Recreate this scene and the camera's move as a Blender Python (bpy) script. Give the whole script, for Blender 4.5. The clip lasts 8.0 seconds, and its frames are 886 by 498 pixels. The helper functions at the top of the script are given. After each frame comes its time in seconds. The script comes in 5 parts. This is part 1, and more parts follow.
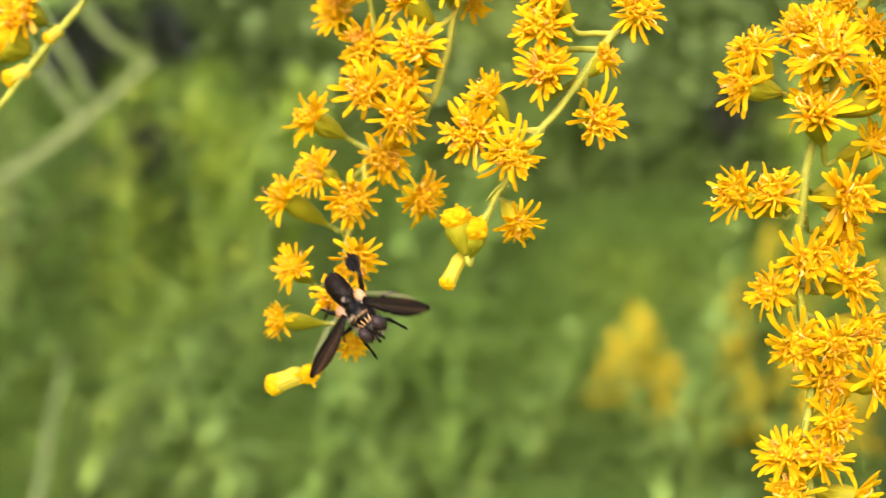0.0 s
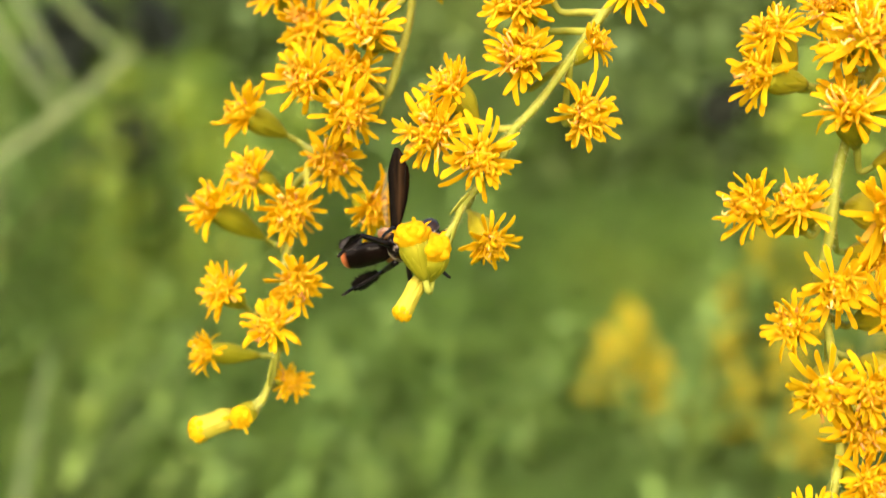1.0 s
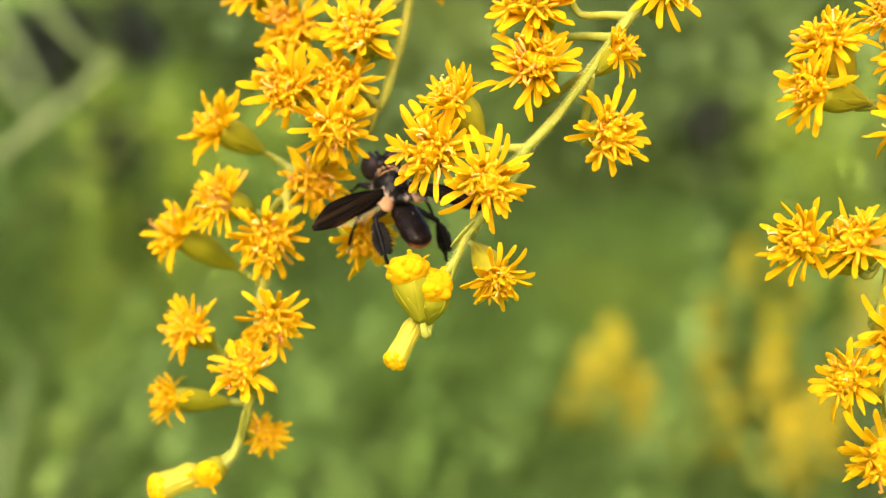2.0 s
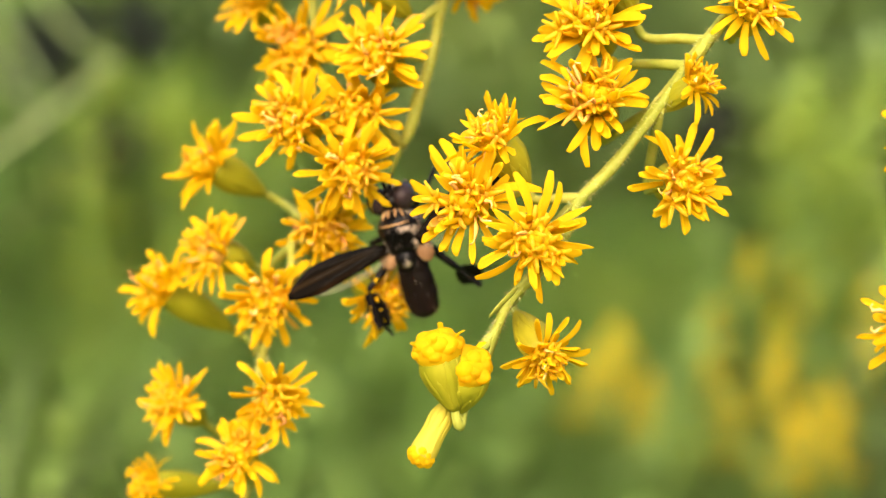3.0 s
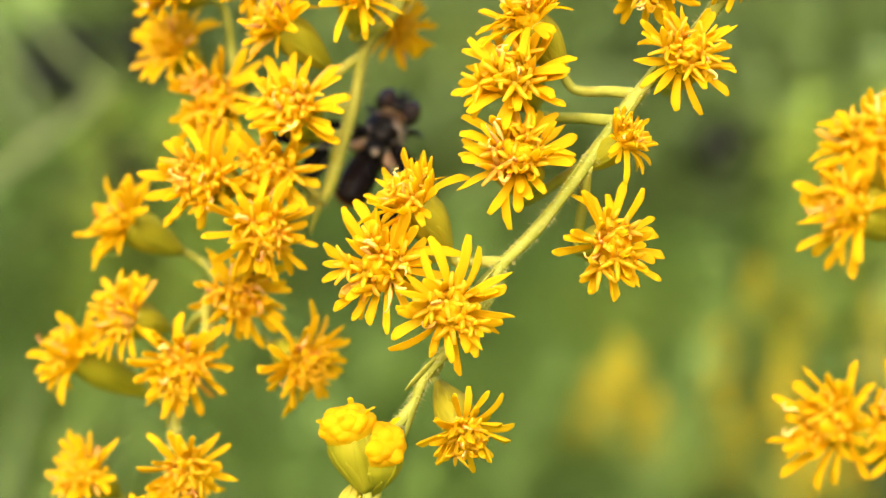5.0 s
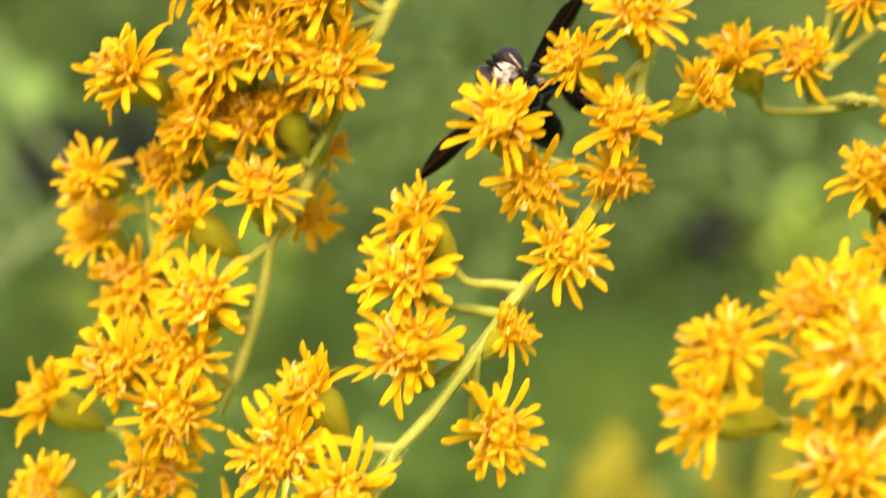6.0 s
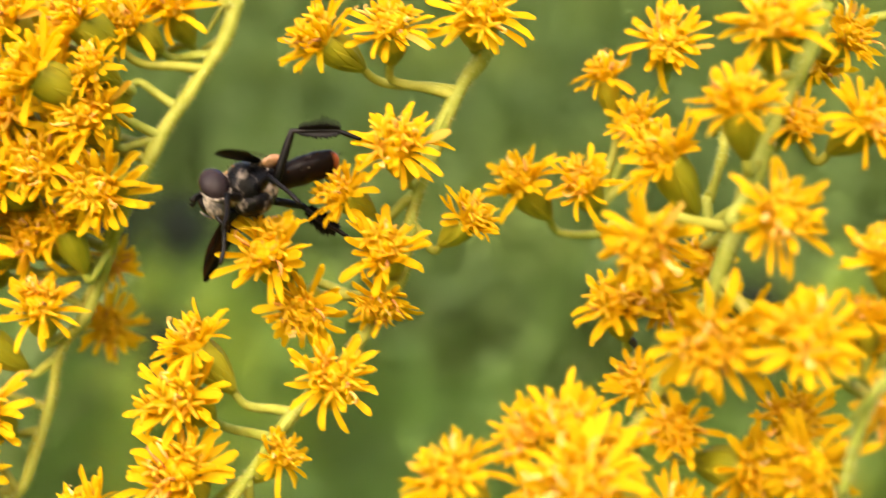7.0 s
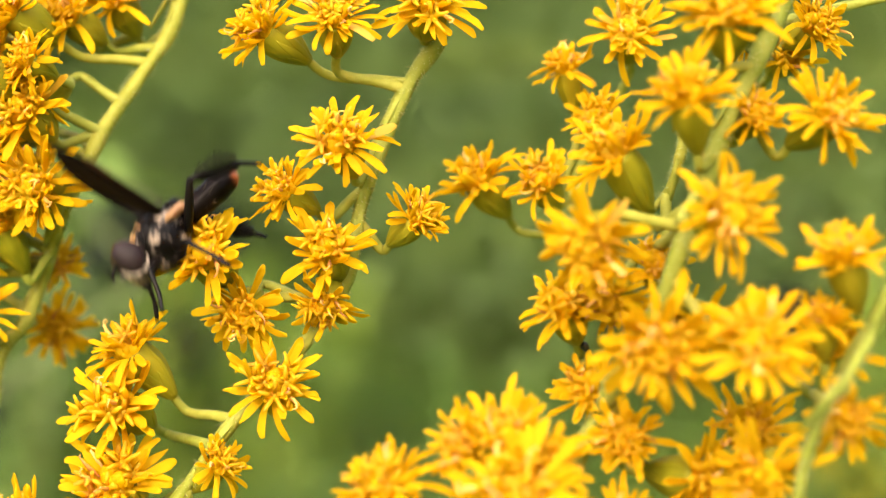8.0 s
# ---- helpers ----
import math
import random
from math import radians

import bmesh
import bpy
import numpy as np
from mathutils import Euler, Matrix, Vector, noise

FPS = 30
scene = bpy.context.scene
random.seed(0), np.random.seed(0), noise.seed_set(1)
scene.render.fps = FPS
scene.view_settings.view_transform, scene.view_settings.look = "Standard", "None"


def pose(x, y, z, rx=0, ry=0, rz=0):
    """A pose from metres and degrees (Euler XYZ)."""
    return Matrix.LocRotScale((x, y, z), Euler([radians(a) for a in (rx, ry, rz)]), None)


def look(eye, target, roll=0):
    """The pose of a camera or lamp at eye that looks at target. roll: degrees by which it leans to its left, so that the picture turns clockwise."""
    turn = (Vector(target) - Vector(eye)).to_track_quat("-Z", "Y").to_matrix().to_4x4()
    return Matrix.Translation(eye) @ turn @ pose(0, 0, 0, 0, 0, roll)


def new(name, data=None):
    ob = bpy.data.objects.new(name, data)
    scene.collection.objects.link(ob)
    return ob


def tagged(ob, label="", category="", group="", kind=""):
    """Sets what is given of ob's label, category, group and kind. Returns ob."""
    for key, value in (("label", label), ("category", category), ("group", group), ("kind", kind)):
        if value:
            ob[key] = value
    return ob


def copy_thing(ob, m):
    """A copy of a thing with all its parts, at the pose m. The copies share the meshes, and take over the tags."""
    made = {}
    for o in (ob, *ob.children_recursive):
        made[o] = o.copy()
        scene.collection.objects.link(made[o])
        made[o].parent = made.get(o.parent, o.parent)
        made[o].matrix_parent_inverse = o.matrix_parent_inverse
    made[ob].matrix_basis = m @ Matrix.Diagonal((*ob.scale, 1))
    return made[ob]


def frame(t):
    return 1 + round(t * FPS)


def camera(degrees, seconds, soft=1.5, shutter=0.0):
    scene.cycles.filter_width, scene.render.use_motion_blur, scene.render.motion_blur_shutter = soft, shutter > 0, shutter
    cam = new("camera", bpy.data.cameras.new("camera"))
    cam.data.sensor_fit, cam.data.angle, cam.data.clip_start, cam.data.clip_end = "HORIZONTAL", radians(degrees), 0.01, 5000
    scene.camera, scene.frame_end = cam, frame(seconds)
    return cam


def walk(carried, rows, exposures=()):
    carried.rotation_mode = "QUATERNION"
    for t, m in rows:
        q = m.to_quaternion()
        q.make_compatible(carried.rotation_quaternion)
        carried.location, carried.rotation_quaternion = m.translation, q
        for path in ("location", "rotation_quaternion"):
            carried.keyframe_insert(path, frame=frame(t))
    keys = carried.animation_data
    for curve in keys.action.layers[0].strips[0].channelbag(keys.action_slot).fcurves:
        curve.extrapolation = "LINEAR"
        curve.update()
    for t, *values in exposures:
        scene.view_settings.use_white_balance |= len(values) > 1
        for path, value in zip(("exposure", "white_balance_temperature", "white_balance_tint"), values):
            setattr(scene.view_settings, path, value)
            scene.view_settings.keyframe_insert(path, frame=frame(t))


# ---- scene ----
# Millimetre helper: the close subject is laid out in mm about a point 1.2 m above the ground.
MM = 0.001
EYE = 1.2


def mm(x, y, z):
    return Vector((x * MM, y * MM, EYE + z * MM))


def view(x, y, z, up, turn, roll):
    """Camera pose: place in mm, tilt upwards, turn to the left and roll in degrees."""
    return pose(x * MM, y * MM, EYE + z * MM, 90 + up, 0, turn) @ pose(0, 0, 0, 0, 0, roll)


cam = camera(30, 8.0, soft=1.2, shutter=0.3)
walk(cam, [
    (0, view(1.19, -146.22, 0.18, 0.059, 0.224, 0.342)),
    (0.2, view(5.93, -140.04, 0.12, 0.085, 0.608, 0.318)),
    (0.3, view(7.92, -136.95, -0.61, 0.097, 0.800, 0.307)),
    (0.5, view(8.61, -130.77, -2.33, 0.122, 1.183, 0.283)),
    (0.7, view(5.80, -127.06, -1.98, 0.002, 0.680, 0.403)),
    (0.8, view(4.55, -125.21, -1.01, -0.058, 0.429, 0.463)),
    (1, view(3.74, -121.49, 2.36, -0.178, -0.073, 0.584)),
    (1.2, view(4.44, -118.92, 4.65, -0.229, -0.186, 0.700)),
    (1.5, view(2.87, -115.06, 5.47, -0.304, -0.353, 0.874)),
    (1.8, view(2.46, -109.28, 3.85, 0.080, -0.571, 1.073)),
    (2, view(2.57, -105.42, 3.70, 0.337, -0.715, 1.206)),
    (2.2, view(0.56, -103.37, 5.71, 0.019, -1.182, 1.269)),
    (3.3, view(0.99, -82.70, 7.55, 0.680, -0.216, 1.884)),
    (3.5, view(0.59, -81.41, 7.08, 0.994, 0.034, 1.899)),
    (3.7, view(-0.56, -81.43, 7.67, 0.820, 0.042, 1.836)),
    (4, view(0.43, -81.47, 9.13, 0.558, 0.054, 1.742)),
    (4.1, view(2.10, -81.54, 8.64, 0.595, -0.087, 1.713)),
    (4.2, view(3.13, -81.60, 8.39, 0.632, -0.228, 1.684)),
    (5.3, view(7.53, -82.60, 10.48, 1.280, -0.491, 1.325)),
    (5.5, view(9.66, -82.86, 9.81, 1.806, -1.051, 1.455)),
    (5.7, view(10.44, -84.66, 10.15, 2.665, -0.802, 1.309)),
    (5.9, view(10.03, -86.45, 13.22, 3.523, -0.552, 1.163)),
    (6, view(10.52, -87.34, 15.28, 3.953, -0.427, 1.091)),
    (6.2, view(14.19, -88.55, 16.44, 4.642, -0.040, 0.699)),
    (6.3, view(16.68, -89.16, 16.64, 4.986, 0.154, 0.503)),
    (6.5, view(21.74, -90.37, 15.74, 5.675, 0.541, 0.113)),
    (6.7, view(25.32, -90.33, 15.06, 6.027, 0.846, 0.385)),
    (6.8, view(26.57, -90.31, 15.53, 6.204, 1.000, 0.520)),
    (7, view(25.28, -90.26, 17.96, 6.556, 1.306, 0.792)),
    (7.2, view(22.45, -89.65, 18.82, 6.448, 1.241, 0.759)),
    (7.3, view(22.49, -89.35, 17.20, 6.395, 1.208, 0.743)),
    (7.5, view(23.81, -88.73, 15.55, 6.287, 1.141, 0.711)),
    (7.7, view(26.98, -87.79, 16.94, 6.409, 1.665, 0.788)),
    (7.8, view(28.58, -87.31, 17.52, 6.470, 1.928, 0.828)),
    (8, view(29.63, -86.36, 18.37, 6.592, 2.452, 0.906)),
], exposures=[(0, 1.84, 6600, 11), (2, 1.84, 6600, 11), (4, 1.84, 6600, 11), (6, 1.82, 6600, 11), (8, 1.76, 6600, 11)])
cam.data.dof.use_dof = True
cam.data.dof.aperture_fstop = 32
# ---- world and sun: a bright overcast sky ----
world = bpy.data.worlds.new("overcast_sky")
scene.world = world
world.use_nodes = True
wn = world.node_tree.nodes
wn.clear()
sky = wn.new("ShaderNodeTexSky")
sky.sky_type = "NISHITA"
sky.sun_disc = False
sky.sun_elevation = radians(29)
sky.sun_rotation = radians(190)
sky.air_density = 1.0
sky.dust_density = 6.0
wbg = wn.new("ShaderNodeBackground")
wbg.inputs["Strength"].default_value = 0.15
wout = wn.new("ShaderNodeOutputWorld")
world.node_tree.links.new(sky.outputs[0], wbg.inputs[0])
world.node_tree.links.new(wbg.outputs[0], wout.inputs[0])

sun_data = bpy.data.lights.new("sun", "SUN")
sun_data.energy = 0.6
sun_data.angle = radians(120)
sun_data.color = (1.0, 0.96, 0.88)
sun = new("sun", sun_data)
sun.matrix_world = look((-0.6, -2.6, 4.0), (0, 0, 1.2))


# ---- materials ----
def material(name, roughness=0.6, metallic=0.0):
    m = bpy.data.materials.new(name)
    m.use_nodes = True
    nt = m.node_tree
    b = nt.nodes["Principled BSDF"]
    b.inputs["Roughness"].default_value = roughness
    b.inputs["Metallic"].default_value = metallic
    return m, nt, b


def ramp(nt, source, stops):
    r = nt.nodes.new("ShaderNodeValToRGB")
    while len(r.color_ramp.elements) < len(stops):
        r.color_ramp.elements.new(0.5)
    for e, (p, c) in zip(r.color_ramp.elements, stops):
        e.position, e.color = p, (*c, 1)
    nt.links.new(source, r.inputs[0])
    return r.outputs[0]


def noise_at(nt, scale, detail=3.0, stretch=(1, 1, 1), rough=0.55, shift=(0, 0, 0)):
    tc = nt.nodes.new("ShaderNodeTexCoord")
    mp = nt.nodes.new("ShaderNodeMapping")
    mp.inputs["Scale"].default_value = stretch
    mp.inputs["Location"].default_value = shift
    n = nt.nodes.new("ShaderNodeTexNoise")
    n.inputs["Scale"].default_value = scale
    n.inputs["Detail"].default_value = detail
    n.inputs["Roughness"].default_value = rough
    nt.links.new(tc.outputs["Object"], mp.inputs[0])
    nt.links.new(mp.outputs[0], n.inputs[0])
    return n.outputs["Fac"]


def blend(nt, kind, fac, a, b):
    m = nt.nodes.new("ShaderNodeMix")
    m.data_type, m.blend_type = "RGBA", kind
    if isinstance(fac, float):
        m.inputs[0].default_value = fac
    else:
        nt.links.new(fac, m.inputs[0])
    for socket, v in ((m.inputs[6], a), (m.inputs[7], b)):
        if isinstance(v, tuple):
            socket.default_value = (*v, 1)
        else:
            nt.links.new(v, socket)
    return m.outputs[2]


def relief(nt, b, height, strength, distance):
    bump = nt.nodes.new("ShaderNodeBump")
    bump.inputs["Strength"].default_value = strength
    bump.inputs["Distance"].default_value = distance
    nt.links.new(height, bump.inputs["Height"])
    nt.links.new(bump.outputs[0], b.inputs["Normal"])


def thin(nt, b, colour, amount):
    """Lets light through a petal, a leaf or a wing."""
    tr = nt.nodes.new("ShaderNodeBsdfTranslucent")
    mx = nt.nodes.new("ShaderNodeMixShader")
    mx.inputs[0].default_value = amount
    nt.links.new(colour, tr.inputs[0])
    nt.links.new(b.outputs[0], mx.inputs[1])
    nt.links.new(tr.outputs[0], mx.inputs[2])
    nt.links.new(mx.outputs[0], nt.nodes["Material Output"].inputs[0])


def by_piece(nt, stops):
    info = nt.nodes.new("ShaderNodeObjectInfo")
    return ramp(nt, info.outputs["Random"], stops)


def petal_material():
    m, nt, b = material("yellow_petal", 0.62)
    base = by_piece(nt, [(0.0, (0.845, 0.568, 0.009)), (0.35, (0.855, 0.592, 0.010)), (0.75, (0.865, 0.617, 0.011)), (0.975, (0.835, 0.562, 0.009)), (0.99, (0.80, 0.55, 0.10))])
    streak = ramp(nt, noise_at(nt, 1500, 3, (1, 0.12, 1)), [(0.3, (0.95, 0.90, 0.8)), (0.6, (1, 1, 1))])
    col = blend(nt, "MULTIPLY", 0.8, base, streak)
    nt.links.new(col, b.inputs["Base Color"])
    b.inputs["Specular IOR Level"].default_value = 0.1
    relief(nt, b, noise_at(nt, 2500, 2, (1, 0.1, 1)), 0.45, 0.0001)
    thin(nt, b, col, 0.68)
    return m


def disc_material():
    m, nt, b = material("orange_disc_floret", 0.55)
    base = by_piece(nt, [(0.0, (0.84, 0.55, 0.010)), (0.4, (0.85, 0.59, 0.012)), (0.8, (0.86, 0.62, 0.013)), (1.0, (0.81, 0.49, 0.05))])
    col = blend(nt, "MULTIPLY", 0.7, base, ramp(nt, noise_at(nt, 1800, 3), [(0.3, (0.95, 0.89, 0.8)), (0.6, (1, 1, 1))]))
    nt.links.new(col, b.inputs["Base Color"])
    thin(nt, b, col, 0.68)
    return m


def anther_material():
    m, nt, b = material("brown_anther", 0.6)
    nt.links.new(by_piece(nt, [(0.0, (0.42, 0.17, 0.035)), (0.5, (0.68, 0.34, 0.05)), (1.0, (0.84, 0.56, 0.17))]), b.inputs["Base Color"])
    return m


def green_material(name, stops, scale, stretch, translucent=0.0, rough=0.55, bump=0.0002, even=0.0):
    m, nt, b = material(name, rough)
    b.inputs["Specular IOR Level"].default_value = 0.15
    col = ramp(nt, noise_at(nt, scale, 4, stretch), stops)
    tone = by_piece(nt, [(0.0, (0.78, 0.85, 0.7)), (0.5, (1, 1, 1)), (1.0, (1.0, 0.92, 0.75))])
    geo = nt.nodes.new("ShaderNodeNewGeometry")
    tone = blend(nt, "MULTIPLY", 1.0, tone, ramp(nt, geo.outputs["Random Per Island"], [(0.0, (0.72 + 0.24 * even, 0.76 + 0.2 * even, 0.6 + 0.3 * even)), (0.5, (0.95, 0.95, 0.9)), (1.0, (1.0, 0.98, 1.0))]))
    col = blend(nt, "MULTIPLY", 1.0, col, tone)
    nt.links.new(col, b.inputs["Base Color"])
    relief(nt, b, noise_at(nt, scale * 1.7, 3, stretch), 0.5, bump)
    if translucent:
        thin(nt, b, col, translucent)
    return m


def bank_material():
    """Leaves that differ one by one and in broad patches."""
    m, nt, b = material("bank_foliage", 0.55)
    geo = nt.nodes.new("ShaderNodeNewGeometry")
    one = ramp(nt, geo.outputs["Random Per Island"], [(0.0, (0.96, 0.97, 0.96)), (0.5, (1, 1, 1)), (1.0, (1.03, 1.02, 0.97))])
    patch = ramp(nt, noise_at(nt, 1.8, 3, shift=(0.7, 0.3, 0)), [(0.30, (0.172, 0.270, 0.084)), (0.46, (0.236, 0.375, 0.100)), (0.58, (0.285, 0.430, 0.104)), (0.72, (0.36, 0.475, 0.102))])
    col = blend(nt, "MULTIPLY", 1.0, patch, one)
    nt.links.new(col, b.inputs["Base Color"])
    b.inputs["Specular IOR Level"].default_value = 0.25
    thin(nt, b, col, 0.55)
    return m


PETAL = petal_material()
DISC = disc_material()
ANTHER = anther_material()
CUP = green_material("olive_bract", [(0.25, (0.26, 0.245, 0.012)), (0.5, (0.35, 0.315, 0.016)), (0.75, (0.45, 0.38, 0.025))], 900, (1, 1, 0.22), 0.3, even=0.8)
BUD = green_material("pale_yellow_bud", [(0.25, (0.46, 0.41, 0.045)), (0.5, (0.60, 0.50, 0.06)), (0.75, (0.74, 0.57, 0.08))], 700, (1, 1, 0.22), 0.4, even=1.0)
STEM = green_material("yellow_green_stem", [(0.25, (0.24, 0.262, 0.035)), (0.5, (0.32, 0.335, 0.055)), (0.75, (0.41, 0.41, 0.09))], 900, (1, 1, 1), 0.15, even=0.5)
HAIR = green_material("pale_stalk_hair", [(0.25, (0.40, 0.43, 0.18)), (0.5, (0.50, 0.52, 0.24)), (0.75, (0.58, 0.58, 0.30))], 900, (1, 1, 1), 0.2)
LIME = green_material("lime_leaf", [(0.3, (0.34, 0.47, 0.09)), (0.5, (0.42, 0.55, 0.10)), (0.72, (0.50, 0.62, 0.12))], 9, (1, 1, 1), 0.35, 0.5, 0.002)
LEAF = green_material("meadow_leaf", [(0.3, (0.17, 0.27, 0.078)), (0.5, (0.23, 0.36, 0.10)), (0.72, (0.30, 0.43, 0.11))], 9, (1, 1, 1), 0.3, 0.5, 0.002)
GRASS = green_material("pale_grass_blade", [(0.3, (0.10, 0.145, 0.065)), (0.5, (0.135, 0.18, 0.08)), (0.72, (0.18, 0.215, 0.10))], 20, (1, 1, 1), 0.25, 0.5, 0.002)
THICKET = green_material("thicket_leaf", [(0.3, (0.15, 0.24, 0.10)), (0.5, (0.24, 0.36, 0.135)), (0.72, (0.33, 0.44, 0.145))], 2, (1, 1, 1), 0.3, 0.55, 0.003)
# near-black leaf colour standing in for shade between the background plants
SHADE_DARK = green_material("shade_dark_leaf", [(0.3, (0.014, 0.020, 0.017)), (0.5, (0.024, 0.032, 0.027)), (0.75, (0.042, 0.050, 0.040))], 60, (1, 1, 1), 0.0, 0.8, 0.002)
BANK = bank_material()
PLUME = green_material("yellow_plume_floret", [(0.3, (0.62, 0.50, 0.03)), (0.5, (0.74, 0.60, 0.04)), (0.72, (0.82, 0.68, 0.06))], 300, (1, 1, 1), 0.3)
EARTH = green_material("mossy_soil", [(0.3, (0.14, 0.225, 0.075)), (0.5, (0.19, 0.30, 0.095)), (0.75, (0.24, 0.35, 0.11))], 3, (1, 1, 1), 0.0, 0.9, 0.02)


# ---- mesh tools ----
def mesh_of(name, verts, faces, mat, smooth=True):
    me = bpy.data.meshes.new(name)
    me.from_pydata(verts, [], faces)
    me.materials.append(mat)
    if smooth:
        me.polygons.foreach_set("use_smooth", [True] * len(me.polygons))
    me.update()
    return me


def place(name, me, parent, m, label=""):
    ob = new(name, me)
    ob.parent = parent
    ob.matrix_basis = m
    return tagged(ob, label=label)


def curve_points(points, steps):
    """A smooth line through the points."""
    p = [Vector(q) for q in points]
    p = [p[0] * 2 - p[1]] + p + [p[-1] * 2 - p[-2]]
    out = []
    for i in range(1, len(p) - 2):
        a, b, c, d = p[i - 1:i + 3]
        for k in range(steps):
            u = k / steps
            out.append(0.5 * (2 * b + (c - a) * u + (2 * a - 5 * b + 4 * c - d) * u * u + (3 * b - a - 3 * c + d) * u ** 3))
    out.append(p[-2])
    return out


def tube(points, radius, sides=8, rib=0.0):
    """Vertices and faces of a closed tube; radius(u) for u from 0 to 1."""
    verts, faces = [], []
    n = len(points)
    side = Vector((0.3, 1, 0.2))
    for i, q in enumerate(points):
        along = (points[min(i + 1, n - 1)] - points[max(i - 1, 0)]).normalized()
        side = (side - along * side.dot(along)).normalized()
        other = along.cross(side)
        r = radius(i / (n - 1))
        for k in range(sides):
            a = 2 * math.pi * k / sides
            verts.append(q + (side * math.cos(a) + other * math.sin(a)) * r * (1 + rib * (-1) ** k))
    for i in range(n - 1):
        for k in range(sides):
            k2 = (k + 1) % sides
            faces.append((i * sides + k, i * sides + k2, (i + 1) * sides + k2, (i + 1) * sides + k))
    faces.append(tuple(range(sides))[::-1])
    faces.append(tuple((n - 1) * sides + k for k in range(sides)))
    return verts, faces


def joined(pieces):
    verts, faces = [], []
    for v, f in pieces:
        o = len(verts)
        verts += list(v)
        faces += [tuple(i + o for i in g) for g in f]
    return verts, faces


def ball(centre, radii, rows=10, sides=16, warp=None):
    """An ellipsoid along x; warp(u, a) scales the radius, u from -1 to 1 along x."""
    c = Vector(centre)
    verts, faces = [], []
    for i in range(rows + 1):
        th = math.pi * i / rows
        u = -math.cos(th)
        for k in range(sides):
            a = 2 * math.pi * k / sides
            w = warp(u, a) if warp else 1.0
            s = math.sin(th) * w
            verts.append(c + Vector((u * radii[0], s * math.cos(a) * radii[1], s * math.sin(a) * radii[2])))
    for i in range(rows):
        for k in range(sides):
            k2 = (k + 1) % sides
            faces.append((i * sides + k, i * sides + k2, (i + 1) * sides + k2, (i + 1) * sides + k))
    return verts, faces


def sheet(length, width, thick, bend, cup, shape, rows=6, cols=3):
    """A closed, slightly thick strap along +y: petal, leaf or wing."""
    top, low = [], []
    for i in range(rows + 1):
        u = i / rows
        w = width * shape(u) / 2
        for k in range(cols):
            s = 2 * k / (cols - 1) - 1
            z = bend * u * u * length + cup * (s * s) * w
            p = Vector((s * w, u * length * (1 - 0.35 * bend * bend * u), z))
            t = thick * (1 - 0.6 * abs(s))
            top.append(p + Vector((0, 0, t / 2)))
            low.append(p - Vector((0, 0, t / 2)))
    n = len(top)
    faces = []
    for i in range(rows):
        for k in range(cols - 1):
            a = i * cols + k
            faces.append((a, a + 1, a + cols + 1, a + cols))
            faces.append((n + a, n + a + cols, n + a + cols + 1, n + a + 1))
    for i in range(rows):
        a, b = i * cols, (i + 1) * cols
        faces.append((a, b, n + b, n + a))
        a, b = i * cols + cols - 1, (i + 1) * cols + cols - 1
        faces.append((a, n + a, n + b, b))
    for k in range(cols - 1):
        faces.append((k, n + k, n + k + 1, k + 1))
        a = rows * cols + k
        faces.append((a, a + 1, n + a + 1, n + a))
    return top + low, faces


# ---- goldenrod: shared pieces, in mm ----
def strap(u):
    return max(0.3, (0.44 + 0.92 * u - 0.36 * u * u) * min(1.0, math.sqrt(max(0.0, 1.03 - u) * 10)))


def scaled(piece, s=MM):
    return [Vector(v) * s for v in piece[0]], piece[1]


def pointed(u):
    return max(0.08, (0.58 + 0.85 * u - 0.55 * u * u) * min(1.0, (max(0.0, 1.02 - u) * 2.9) ** 0.7))


rng = random.Random(11)
RAYS = []
for bend, cup, w, shape in ((-0.12, 0.5, 0.47, strap), (0.10, 0.6, 0.43, strap), (-0.28, 0.4, 0.47, strap), (0.24, 0.7, 0.40, strap), (0.0, 0.8, 0.40, strap),
                            (-0.45, 0.4, 0.45, strap), (0.32, 0.9, 0.37, strap), (-0.18, 0.5, 0.44, pointed), (-0.60, 0.5, 0.43, strap), (0.05, 1.1, 0.36, strap)):
    w *= 0.86
    v, f = sheet(2.0, w, 0.07, bend, cup, shape, 8, 5)
    lip = rng.uniform(-0.14, 0.14)
    v = [p + Vector((0, (0.035 * math.cos(12 * p.x / w) + lip * p.x / w) * (p.y > 1.75), 0.035 * math.cos(12.6 * p.x / w))) for p in v]
    RAYS.append(mesh_of("ray_floret", *scaled((v, f)), PETAL))


def disc_piece(flare, length):
    """A slim trumpet with five pointed lobes."""
    v, f = tube([Vector((0, u * length, 0.05 * u)) for u in (0, 0.35, 0.7, 0.85)], lambda u: 0.10 + 0.08 * u, 6)
    parts = [(v, f)]
    for k in range(5):
        a = 2 * math.pi * k / 5 + flare
        tip = Vector((math.cos(a) * (0.34 + 0.4 * flare), length * (0.85 + 0.24), math.sin(a) * (0.34 + 0.4 * flare)))
        base = Vector((math.cos(a) * 0.14, length * 0.82, math.sin(a) * 0.14))
        mid = base.lerp(tip, 0.55) + Vector((0, 0.05, 0))
        parts.append(tube([base, mid, tip], lambda u: 0.11 * (1 - u * 0.55), 5))
    return joined(parts)


DISCS = [mesh_of("disc_floret", *scaled(disc_piece(fl, ln)), DISC) for fl, ln in ((0.15, 1.5), (0.4, 1.3), (0.65, 1.6))]


